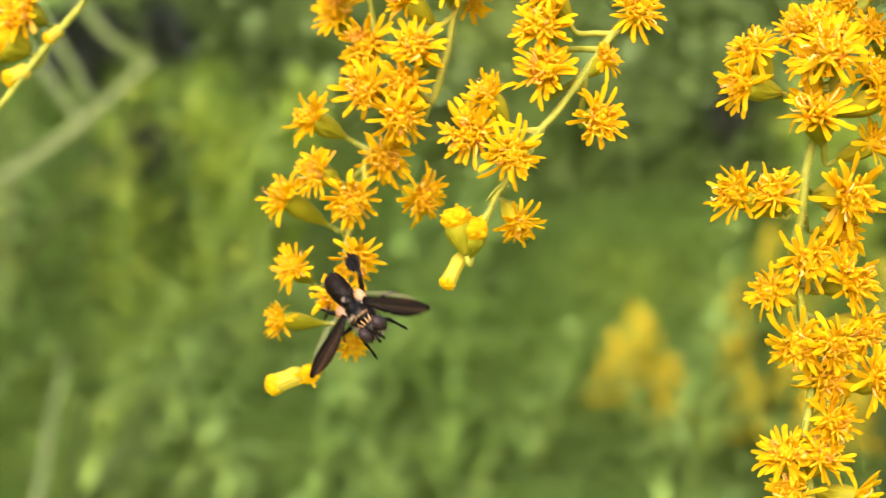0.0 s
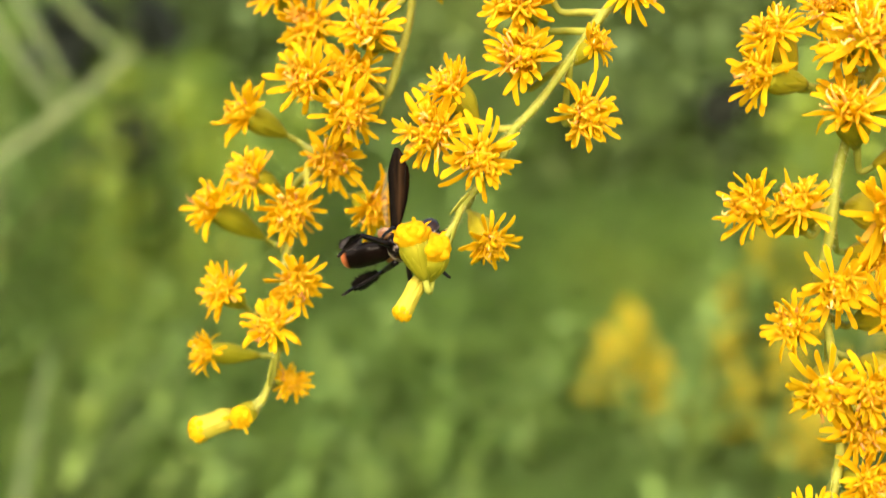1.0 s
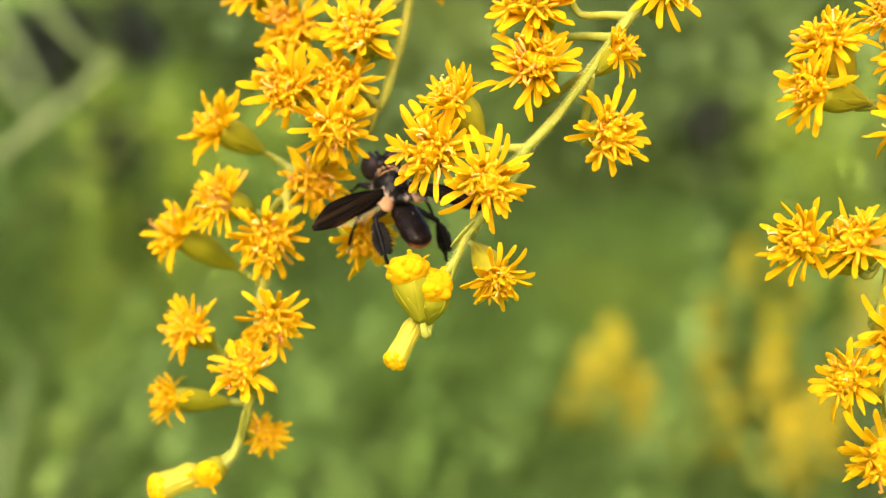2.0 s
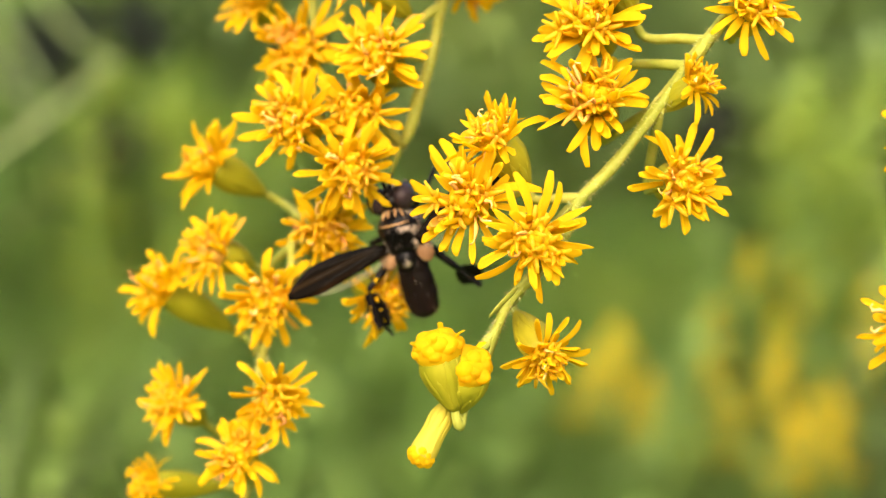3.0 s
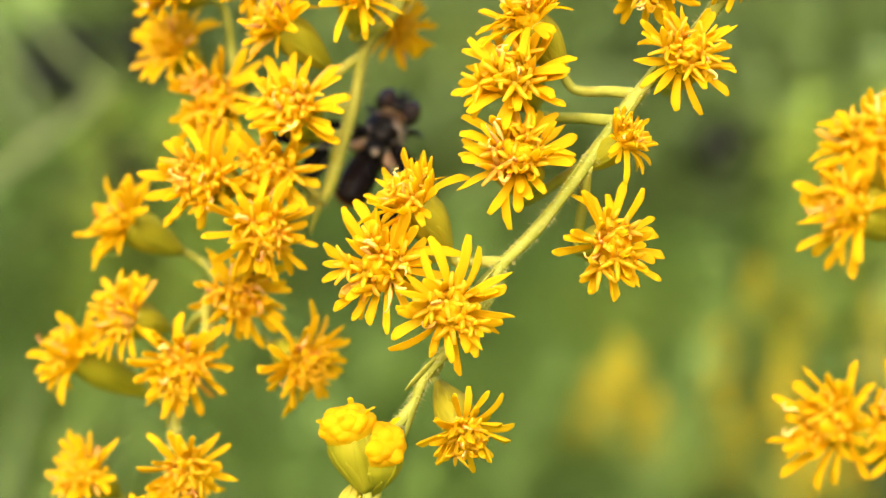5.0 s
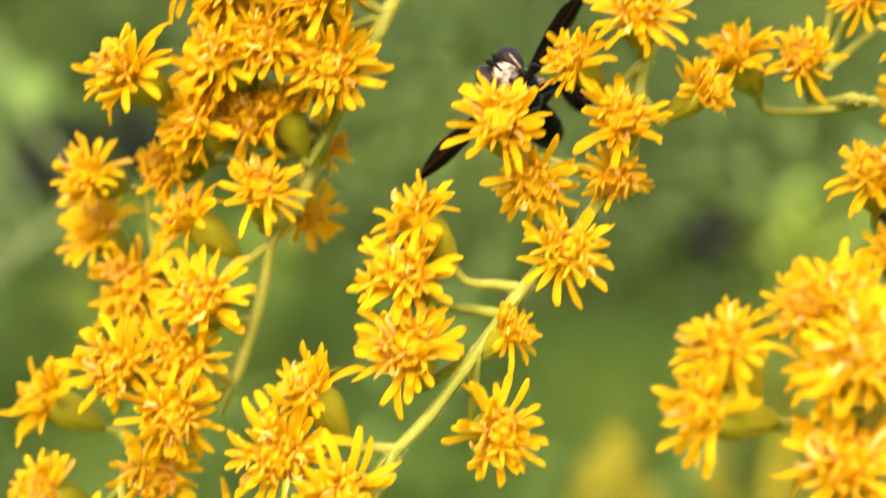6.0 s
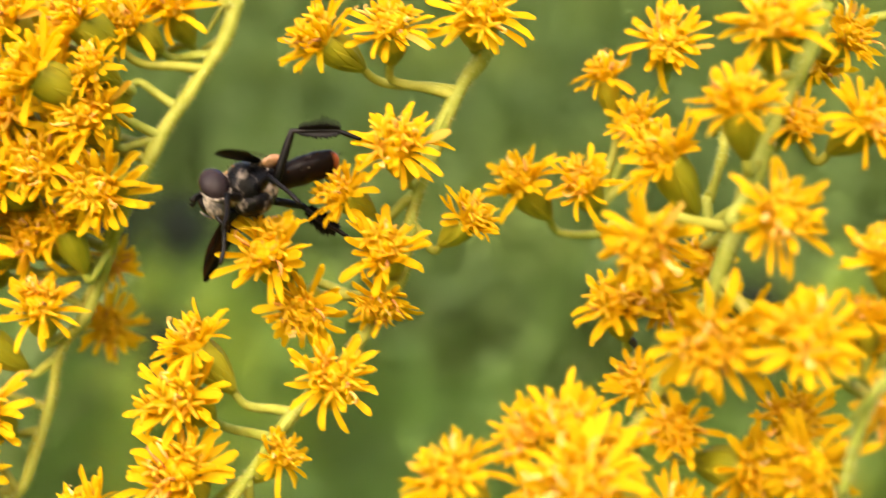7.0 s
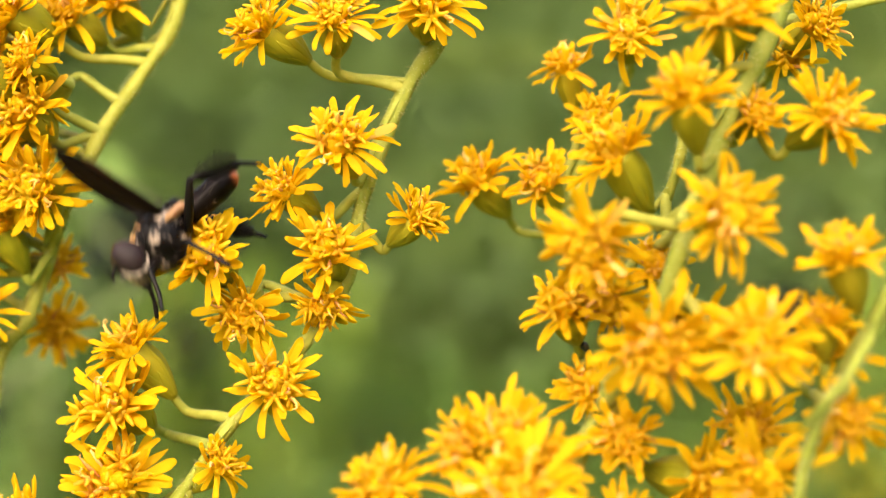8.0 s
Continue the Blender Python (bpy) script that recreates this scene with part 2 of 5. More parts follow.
def anther_piece(curl):
    pts = curve_points([(0, 0, 0), (0.03, 0.8, 0.02), (0.05 + curl * 0.3, 1.5, curl * 0.2), (curl, 1.9, 0.3 * curl)], 3)
    parts = [tube(pts, lambda u: 0.055 + 0.05 * math.sin(min(1, u * 1.1) * 3.1) * (u > 0.5), 5)]
    parts.append(tube(curve_points([pts[-2], pts[-1] + Vector((0.12, 0.1, 0.0)), pts[-1] + Vector((0.3, 0.05, 0.05))], 2), lambda u: 0.035, 4))
    return joined(parts)


def dome_piece(seed):
    """A closed golden dome 1 mm wide: blunt floret tips crowded together."""
    r = random.Random(seed)
    v, f = ball((0, 0, 0), (0.92, 0.92, 0.92), 10, 14)
    parts = [([Vector((q.y, q.z, q.x)) for q in v], f)]
    for k in range(24):
        up = 1 - 0.95 * (k + 0.5) / 24
        az = 2.4 * k + r.uniform(-0.3, 0.3)
        n = Vector((math.cos(az) * math.sqrt(1 - up * up), math.sin(az) * math.sqrt(1 - up * up), up))
        size = r.uniform(0.30, 0.46)
        v, f = ball((0, 0, 0), (size * r.uniform(0.8, 1.25), size, size), 6, 8)
        m = Matrix.Translation(n * r.uniform(0.62, 0.72)) @ n.to_track_quat("X", "Z").to_matrix().to_4x4()
        parts.append(([m @ q for q in v], f))
    return joined(parts)


DOMES = [mesh_of("floret_dome", *scaled(dome_piece(s)), PETAL) for s in (1, 2)]


ANTHERS = [mesh_of("anther", *scaled(anther_piece(c)), ANTHER) for c in (0.1, 0.3, -0.25)]


def cup_piece(seed, barrel=False):
    """A cup 1 mm wide and 3 mm deep wrapped in long narrow bracts; its mouth at the origin."""
    r = random.Random(seed)
    rows, sides = 12, 28

    def girth(u):
        if barrel:
            return (0.20 + 0.62 * min(1.0, 0.05 + 3.2 * u) ** 0.55) * (1 + 0.06 * math.sin(u * 9)) + 0.10 * max(0.0, u - 0.8)
        return 0.16 + 0.80 * math.sin(min(1.0, u * 1.25 + 0.04) * 1.57) - 0.16 * max(0.0, u - 0.7) / 0.3

    verts, faces = [], []
    for i in range(rows + 1):
        u = i / rows
        for k in range(sides):
            a = 2 * math.pi * k / sides
            verts.append(Vector((girth(u) * math.cos(a), girth(u) * math.sin(a), -3.0 + 3.0 * u)))
    for i in range(rows):
        for k in range(sides):
            k2 = (k + 1) % sides
            faces.append((i * sides + k, i * sides + k2, (i + 1) * sides + k2, (i + 1) * sides + k))
    faces.append(tuple(rows * sides + k for k in range(sides)))
    faces.append(tuple(range(sides))[::-1])
    parts = [(verts, faces)]
    for k in range(11):
        a = 2 * math.pi * (k + r.uniform(-0.25, 0.25)) / 11
        start, ln = -2.95, r.uniform(1.5, 2.9)
        v, f = sheet(ln, 0.50, 0.03, 0.0, -0.03, lambda u: (1 - u ** 3) * 0.85 * (0.35 + 0.65 * min(1.0, u * 2)) + 0.05, 8, 5)
        turn = Matrix.Rotation(a, 4, "Z")
        parts.append(([turn @ Vector((q.x, -(math.sqrt(max(0.01, girth((start + q.y + 3) / 3) ** 2 - q.x * q.x)) + 0.018 + q.z), start + q.y)) for q in v], f))
    return joined(parts)


CUPS = [mesh_of("flower_head", *scaled(cup_piece(s)), CUP) for s in (1, 2, 3)]
BUDS = [mesh_of("flower_bud", *scaled(cup_piece(s, True)), BUD) for s in (4, 5)]


def facing(axis):
    return Vector(axis).to_track_quat("Z", "Y").to_matrix().to_4x4()


def spray(label, x, y, z):
    ob = new("goldenrod_spray")
    ob.matrix_basis = Matrix.Translation(mm(x, y, z))
    return tagged(ob, label, "flower", "goldenrod sprays")


LINES = {}
FEET = {}


def stem(owner, r0, r1, points):
    """A spray's stalk through points in mm, thinner towards its tip, with small bract scars."""
    pts = [mm(*p) - owner.location for p in points]
    line = curve_points(pts, 6)
    LINES.setdefault(owner.name, []).extend(line)
    v, f = tube(line, lambda u: (r0 + (r1 - r0) * min(1, u * 1.4)) * MM * (1 + 0.10 * math.sin(u * 47) + 0.06 * math.sin(u * 131)), 12, 0.07)
    parts = [(v, f)]
    r = random.Random(len(points))
    for i in range(6, len(line) - 6, 7):
        along = (line[i - 2] - line[i]).normalized()
        out = along.cross(Vector((r.uniform(-1, 1), r.uniform(-1, 1), r.uniform(-1, 1)))).normalized()
        sv, sf = sheet(2.2 * MM, 0.8 * MM, 0.12 * MM, 0.05, 0.6, lambda u: math.sin((0.15 + 0.85 * u) * 3.1) ** 0.6 * (1 - u * 0.4) + 0.05, 5, 3)
        m = Matrix.Translation(line[i] + out * r1 * MM * 0.6) @ (-along + out * 0.06).to_track_quat("Y", "Z").to_matrix().to_4x4()
        parts.append(([m @ q for q in sv], sf))
    stalk = place("stalk", mesh_of("stalk", *joined(parts), STEM), owner, Matrix(), "yellow-green ribbed stalk")
    hairs = []
    for k in range(16 * len(line)):
        i = r.randrange(1, len(line) - 1)
        along = (line[i + 1] - line[i]).normalized()
        out = along.cross(Vector((r.uniform(-1, 1), r.uniform(-1, 1), r.uniform(-1, 1)))).normalized()
        thick = (r0 + (r1 - r0) * min(1, i / len(line) * 1.4)) * MM
        q = line[i].lerp(line[i + 1], r.random()) + out * thick * 0.9
        hairs.append(tube([q, q + (out + along * r.uniform(-0.2, 0.7)) * r.uniform(0.12, 0.32) * MM], lambda u: (0.022 - 0.014 * u) * MM, 3))
    tagged(place("hairs", mesh_of("stalk_hairs", *joined(hairs), HAIR), stalk, Matrix(), "fine pale hairs"), kind="stuff")


def head(owner, x, y, z, axis, size, depth, kind=""):
    """One flower head: centre of its face, direction, reach of its rays and depth of its cup, in mm."""
    local = Matrix.Translation(mm(x, y, z) - owner.location) @ facing(axis) @ Matrix.Rotation(rng.uniform(0, 6.28), 4, "Z")
    s = size / 2.6
    if kind == "tip":
        wide = size * 0.95
    elif kind == "bud":
        wide = size * 0.85
    else:
        wide = s * rng.uniform(0.92, 1.05)
    cup_mesh = rng.choice(BUDS if kind == "tip" else CUPS)
    h = place("flower_head", cup_mesh, owner, local @ Matrix.Diagonal((wide, wide, max(depth, 1.2) / 3.0, 1)), "closed pale yellow bud" if kind == "tip" else "half-open yellow bud" if kind == "bud" else "")
    undo = Matrix.Diagonal((1 / wide, 1 / wide, 3.0 / max(depth, 1.2), 1))

    def piece(name, me, azimuth, lean, radius, up, length, width):
        m = (Matrix.Rotation(azimuth, 4, "Z") @ Matrix.Translation((0, radius * MM, up * MM)) @ Matrix.Rotation(radians(90 - lean), 4, "X")
             @ Matrix.Rotation(radians(rng.uniform(-38, 38)), 4, "Y") @ Matrix.Diagonal((width, length, width, 1)))
        place(name, me, h, undo @ m)

    if kind == "":
        count = rng.randint(16, 19)
        for k in range(count):
            az = 2 * math.pi * (k + rng.uniform(-0.33, 0.33)) / count
            lean = rng.choice((38, 50, 60, 68, 76, 84, 93)) + rng.uniform(-9, 9)
            piece("ray_floret", rng.choice(RAYS), az, lean, 0.55 * s, -0.12, (size - 0.45 * s) / 2.0 * rng.uniform(0.70, 1.02), s * rng.uniform(0.85, 1.2))
        place("floret_dome", rng.choice(DOMES), h, undo @ Matrix.Translation((0, 0, 0.08 * s * MM)) @ Matrix.Diagonal((0.80 * s, 0.80 * s, 0.90 * s, 1)))
        for k in range(20):
            piece("ray_floret", rng.choice(RAYS), k * 2.4 + rng.uniform(-0.5, 0.5), rng.uniform(14, 68), 0.36 * s, -0.1, s * rng.uniform(0.58, 0.98), s * rng.uniform(0.85, 1.15))
        for k in range(7):
            piece("disc_floret", rng.choice(DISCS), k * 2.4 + rng.uniform(-0.3, 0.3), 6 + 6 * k + rng.uniform(-5, 5), 0.32 * s, 0.0, s * rng.uniform(0.62, 0.92), 1.25 * s)
        for k in range(rng.choice((2, 3, 5))):
            piece("anther", rng.choice(ANTHERS), rng.uniform(0, 6.28), rng.uniform(10, 55), 0.25 * s, -0.1, s * rng.uniform(0.7, 1.0), s)
    elif kind == "bud":
        place("floret_dome", rng.choice(DOMES), h, undo @ Matrix.Translation((0, 0, -0.25 * MM)) @ Matrix.Diagonal((wide * 1.06, wide * 1.06, wide * 0.85, 1)), "golden dome of closed florets")
        for k in range(4):
            piece("ray_floret", RAYS[k], k * 1.3 + rng.uniform(-0.2, 0.2), rng.uniform(10, 35), wide * 0.8, 0.1 * wide, 0.36 * rng.uniform(0.8, 1.1), 0.9)
    else:
        place("floret_dome", rng.choice(DOMES), h, undo @ Matrix.Translation((0, 0, -0.35 * wide * MM)) @ Matrix.Diagonal((wide * 0.93, wide * 0.93, wide * 0.95, 1)), "golden dome of closed florets")
    # its own short stalk, from the cup's foot up along the spray
    foot = local @ Vector((0, 0, -max(depth, 1.2) * MM * 0.98))
    line = LINES[owner.name]
    i = min(range(len(line)), key=lambda j: (line[j] - foot).length + 0.35 * abs((line[j] - foot).length - 4 * MM))
    j = max(0, i - rng.randint(1, 5))
    joint = line[j]
    feet = FEET.setdefault(owner.name, [])
    reach = (joint - foot).length
    near = [q for q, d in feet if d < reach - 1.5 * MM and (q - foot).length < 0.75 * reach]
    if near and reach > 5 * MM:
        joint = min(near, key=lambda q: (q - foot).length)
    feet.append((foot, reach))
    start_dir = (local.to_3x3() @ Vector((0, 0, -1))).normalized()
    gap = (joint - foot).length
    pts = curve_points([foot - start_dir * 0.3 * MM, foot + start_dir * min(gap * 0.3, 1.5 * MM), foot.lerp(joint, 0.6) + start_dir * gap * 0.1, joint], 4)
    back = (local @ Matrix.Diagonal((wide, wide, max(depth, 1.2) / 3.0, 1))).inverted()
    v, f = tube(pts, lambda u: (0.24 + 0.08 * u) * MM, 7)
    me = mesh_of("pedicel", [back @ q for q in v], f, STEM)
    place("pedicel", me, h, Matrix(), "thin green flower stalk")


# ---- setting: ground, far thicket ----
def bank(x, y):
    """Height of the ground: flat near by, then a grassy bank."""
    d = math.hypot(x, y) if y > 0 else abs(x) * max(0.0, 1 + y / 2)
    rise = max(0.0, min(d, 6.8) - 0.9)
    return 0.62 * rise + 0.05 * noise.noise(Vector((x * 0.8, y * 0.8, 0)))


def ground():
    n = 120
    verts, faces = [], []
    for i in range(n + 1):
        for k in range(n + 1):
            a, b = 2 * i / n - 1, 2 * k / n - 1
            x, y = 6 * a + 600 * a ** 7, 6 * b + 600 * b ** 7
            verts.append((x, y, bank(x, y)))
    for i in range(n):
        for k in range(n):
            a = i * (n + 1) + k
            faces.append((a, a + n + 1, a + n + 2, a + 1))
    ob = new("ground", mesh_of("ground", verts, faces, EARTH))
    return tagged(ob, "mossy meadow soil rising to a grassy bank", "ground", kind="structure")


def leaf_shape(u):
    return max(0.06, math.sin(min(1, 0.08 + 0.92 * u) * math.pi) ** 0.7)


def small_leaf(length, width):
    """A small folded leaf for ground cover, thick enough to close."""
    top = [Vector((0, 0, 0)), Vector((width / 2, length * 0.45, width * 0.12)), Vector((0, length, -length * 0.2)), Vector((-width / 2, length * 0.45, width * 0.12))]
    return top + [q - Vector((0, 0, 0.0008)) for q in top], [(0, 1, 2, 3), (7, 6, 5, 4), (0, 4, 5, 1), (1, 5, 6, 2), (2, 6, 7, 3), (3, 7, 4, 0)]


def leaf_piece(length, width, bend):
    return sheet(length, width, 0.0008, bend, 0.35, leaf_shape, 5, 3)


def weed(seed, height, plume, leaf=None):
    """A tall leafy weed: stem, foliage and, on some, a yellow plume."""
    r = random.Random(seed)
    root = new("meadow_weed")
    top = Vector((r.uniform(-0.08, 0.08), r.uniform(-0.08, 0.08), height))
    line = curve_points([(0, 0, -0.05), (r.uniform(-0.02, 0.02), r.uniform(-0.02, 0.02), height * 0.5), top], 8)
    place("stem", mesh_of("weed_stem", *tube(line, lambda u: 0.004 * (1 - 0.6 * u), 6), LEAF), root, Matrix())
    pieces = []
    count = int(height * 75)
    for k in range(count):
        u = 0.2 + 0.8 * k / count
        q = line[min(len(line) - 1, int(u * (len(line) - 1)))]
        q = Vector((q.x, q.y, u * height))
        v, f = leaf_piece(r.uniform(0.06, 0.12) * (1.25 - 0.55 * u), r.uniform(0.012, 0.022), r.uniform(-0.7, 0.1))
        m = Matrix.Translation(q) @ Matrix.Rotation(k * 2.4 + r.uniform(-0.4, 0.4), 4, "Z") @ Matrix.Rotation(radians(r.uniform(5, 55)), 4, "X")
        pieces.append(([m @ p for p in v], f))
    place("foliage", mesh_of("weed_foliage", *joined(pieces), leaf or LEAF), root, Matrix(), "narrow pale lime leaves" if leaf else "narrow green leaves")
    if plume:
        pieces = []
        for k in range(100):
            u = r.random()
            a = r.uniform(0, 6.28)
            out = 0.042 * (1 - u) * r.random() ** 0.5 + 0.004
            c = top + Vector((math.cos(a) * out, math.sin(a) * out, -0.07 + 0.10 * u))
            pieces.append(ball(c, [r.uniform(0.0025, 0.004)] * 3, 4, 6))
        tagged(place("plume", mesh_of("weed_plume", *joined(pieces), PLUME), root, Matrix(), "yellow flower plume"), kind="stuff")
    return tagged(root, "tall green meadow weed with a yellow plume" if plume else "pale lime-green meadow weed on the bank" if leaf else "tall green meadow weed with narrow leaves", "plant", "meadow weeds")


def grass_clump(seed, count, height):
    r = random.Random(seed)
    pieces = []
    for k in range(count):
        v, f = sheet(height * r.uniform(0.6, 1.1), r.uniform(0.012, 0.022), 0.0008, r.uniform(-0.8, -0.2), 0.4, lambda u: (1 - u) ** 0.5 + 0.05, 10, 3)
        m = Matrix.Translation((r.uniform(-0.04, 0.04), r.uniform(-0.04, 0.04), -0.02)) @ Matrix.Rotation(r.uniform(0, 6.28), 4, "Z") @ Matrix.Rotation(radians(r.uniform(40, 80)), 4, "X")
        pieces.append(([m @ p for p in v], f))
    ob = new("grass_clump", mesh_of("grass_clump", *joined(pieces), GRASS))
    return tagged(ob, "clump of long arching pale green grass blades", "grass", kind="stuff")


# foliage gaps (x, y, radius) whose shade is painted with dark leaves
SHADE_GAPS = ((-0.68, 3.5, 0.16), (-0.52, 3.02, 0.10), (0.36, 3.12, 0.10), (0.62, 3.05, 0.08), (-0.85, 2.7, 0.10), (0.50, 3.15, 0.09))


def in_shade_gap(x, y, edge):
    return any(math.hypot(x - hx, y - hy) < hr * edge for hx, hy, hr in SHADE_GAPS)


def bank_foliage():
    """Weeds and grass that cover the bank, leaf by leaf, left open where shade is painted."""
    r = random.Random(3)
    pieces = []
    base = small_leaf(0.024, 0.016)
    for k in range(135000):
        far = r.random() < 0.15
        a, d = r.uniform(-1.6, 1.6), r.uniform(0.9, 4.6)
        x, y = d * math.sin(a), d * math.cos(a)
        if not far:
            y = r.uniform(1.3, 3.6)
            x = r.uniform(-0.40, 0.40) * r.uniform(0.92, 1.4) * (y + 0.5)
        if math.hypot(x, y) > 3.08 + 0.6 * max(0.0, min(1.0, -0.1 - x) * 2) + r.uniform(-0.2, 0.2):
            continue
        if in_shade_gap(x, y, r.uniform(0.6, 1.2)):
            continue
        z = bank(x, y) + r.uniform(0.0, 0.07) + 0.10 * max(0.0, noise.noise(Vector((x * 2.5, y * 2.5, 4.0))))
        m = (Matrix.Translation((x, y, z)) @ Matrix.Rotation(r.uniform(0, 6.28), 4, "Z") @ Matrix.Rotation(radians(r.uniform(-5, 32)), 4, "X")
             @ Matrix.Scale(r.uniform(0.7, 1.5), 4))
        pieces.append(([m @ p for p in base[0]], base[1]))
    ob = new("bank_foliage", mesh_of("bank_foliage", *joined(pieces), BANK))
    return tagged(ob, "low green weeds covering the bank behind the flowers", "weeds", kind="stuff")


def meadow_cover():
    """Broad weed leaves strewn over the rest of the ground."""
    r = random.Random(12)
    base = small_leaf(0.13, 0.06)
    pieces = []
    while len(pieces) < 14000:
        x, y = r.uniform(-6, 6), r.uniform(-6, 5)
        if y > r.uniform(0.5, 1.7) and abs(x) < r.uniform(0.38, 0.62) * (y + 0.5):
            continue
        m = (Matrix.Translation((x, y, bank(x, y) + r.uniform(0.0, 0.12))) @ Matrix.Rotation(r.uniform(0, 6.28), 4, "Z")
             @ Matrix.Rotation(radians(r.uniform(-5, 45)), 4, "X") @ Matrix.Scale(r.uniform(0.7, 1.6), 4))
        pieces.append(([m @ p for p in base[0]], base[1]))
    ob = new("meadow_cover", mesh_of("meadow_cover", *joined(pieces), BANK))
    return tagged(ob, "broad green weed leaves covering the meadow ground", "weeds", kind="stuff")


def ribbon(points, width):
    """A long, slightly folded grass leaf along a line."""
    line = curve_points(points, 8)
    n = len(line)
    verts, faces = [], []
    for i, q in enumerate(line):
        u = i / (n - 1)
        along = (line[min(i + 1, n - 1)] - line[max(i - 1, 0)]).normalized()
        side = along.cross(Vector((0.25, 1, 0.1))).normalized()
        other = along.cross(side)
        w = width * (0.35 + 0.65 * math.sin(min(1, u * 1.1) * 2.6)) / 2
        for k, (s, o) in enumerate(((-1, 0.25), (0, 0), (1, 0.25), (1, 0.30), (0, 0.08), (-1, 0.30))):
            verts.append(q + side * w * s + other * w * o)
    for i in range(n - 1):
        for k in range(6):
            k2 = (k + 1) % 6
            faces.append((i * 6 + k, i * 6 + k2, i * 6 + 6 + k2, i * 6 + 6 + k))
    return verts, faces


def long_grass(points, width):
    """One tall arching grass plant with a broad leaf."""
    root = new("tall_grass")
    place("blade", mesh_of("grass_blade", *ribbon(points, width), GRASS), root, Matrix())
    return tagged(root, "tall grass plant with a broad arching pale leaf", "grass", "tall grasses")


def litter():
    """Near-black leaves that paint the shade in gaps of the bank's foliage."""
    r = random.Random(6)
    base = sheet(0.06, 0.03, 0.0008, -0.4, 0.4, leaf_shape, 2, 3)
    for hx, hy, hr in SHADE_GAPS:
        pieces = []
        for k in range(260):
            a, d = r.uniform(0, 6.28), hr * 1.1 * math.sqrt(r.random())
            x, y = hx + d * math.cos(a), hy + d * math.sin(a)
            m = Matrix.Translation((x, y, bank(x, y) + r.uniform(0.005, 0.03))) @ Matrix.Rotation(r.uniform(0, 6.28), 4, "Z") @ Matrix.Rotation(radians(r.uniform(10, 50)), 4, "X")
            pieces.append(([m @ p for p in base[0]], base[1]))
        tagged(new("leaf_litter", mesh_of("leaf_litter", *joined(pieces), SHADE_DARK)), "near-black leaves coloured as the shade in a foliage gap", "litter", kind="stuff")


def thicket():
    """A far ring of shrubs along the top of the bank and behind the camera."""
    r = random.Random(3)
    pieces = []
    base = small_leaf(0.055, 0.030)
    for k in range(62000):
        a = r.uniform(0, 2 * math.pi)
        d = r.uniform(4.2, 6.0)
        low = 0.35 if math.sin(a) < 0.1 else 1.0
        if k < 50000:
            a, d = r.uniform(1.1, 2.05), r.uniform(2.95, 4.6) if k < 40000 else r.uniform(4.4, 6.6)
        x, y = d * math.cos(a), d * math.sin(a)
        if in_shade_gap(x, y, r.uniform(0.7, 1.2)):
            continue
        if 0 < y and d < 3.0 + 0.6 * max(0.0, min(1.0, -0.1 - x) * 2) - 0.1:
            continue
        z = bank(x, y) + (r.uniform(0.0, 0.25) if d < 4.2 or k < 50000 else low * r.random() ** 0.8 * (1.9 + 0.8 * noise.noise(Vector((math.cos(a) * 2, math.sin(a) * 2, 0.3)))))
        m = (Matrix.Translation((x, y, z)) @ Matrix.Rotation(r.uniform(0, 6.28), 4, "Z")
             @ Matrix.Rotation(r.uniform(-0.5, 0.9), 4, "X") @ Matrix.Scale(r.uniform(0.7, 1.6), 4))
        pieces.append(([m @ p for p in base[0]], base[1]))
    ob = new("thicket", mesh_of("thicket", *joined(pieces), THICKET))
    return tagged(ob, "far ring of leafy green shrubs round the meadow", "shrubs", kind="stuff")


ground()
thicket()
bank_foliage()
meadow_cover()
litter()


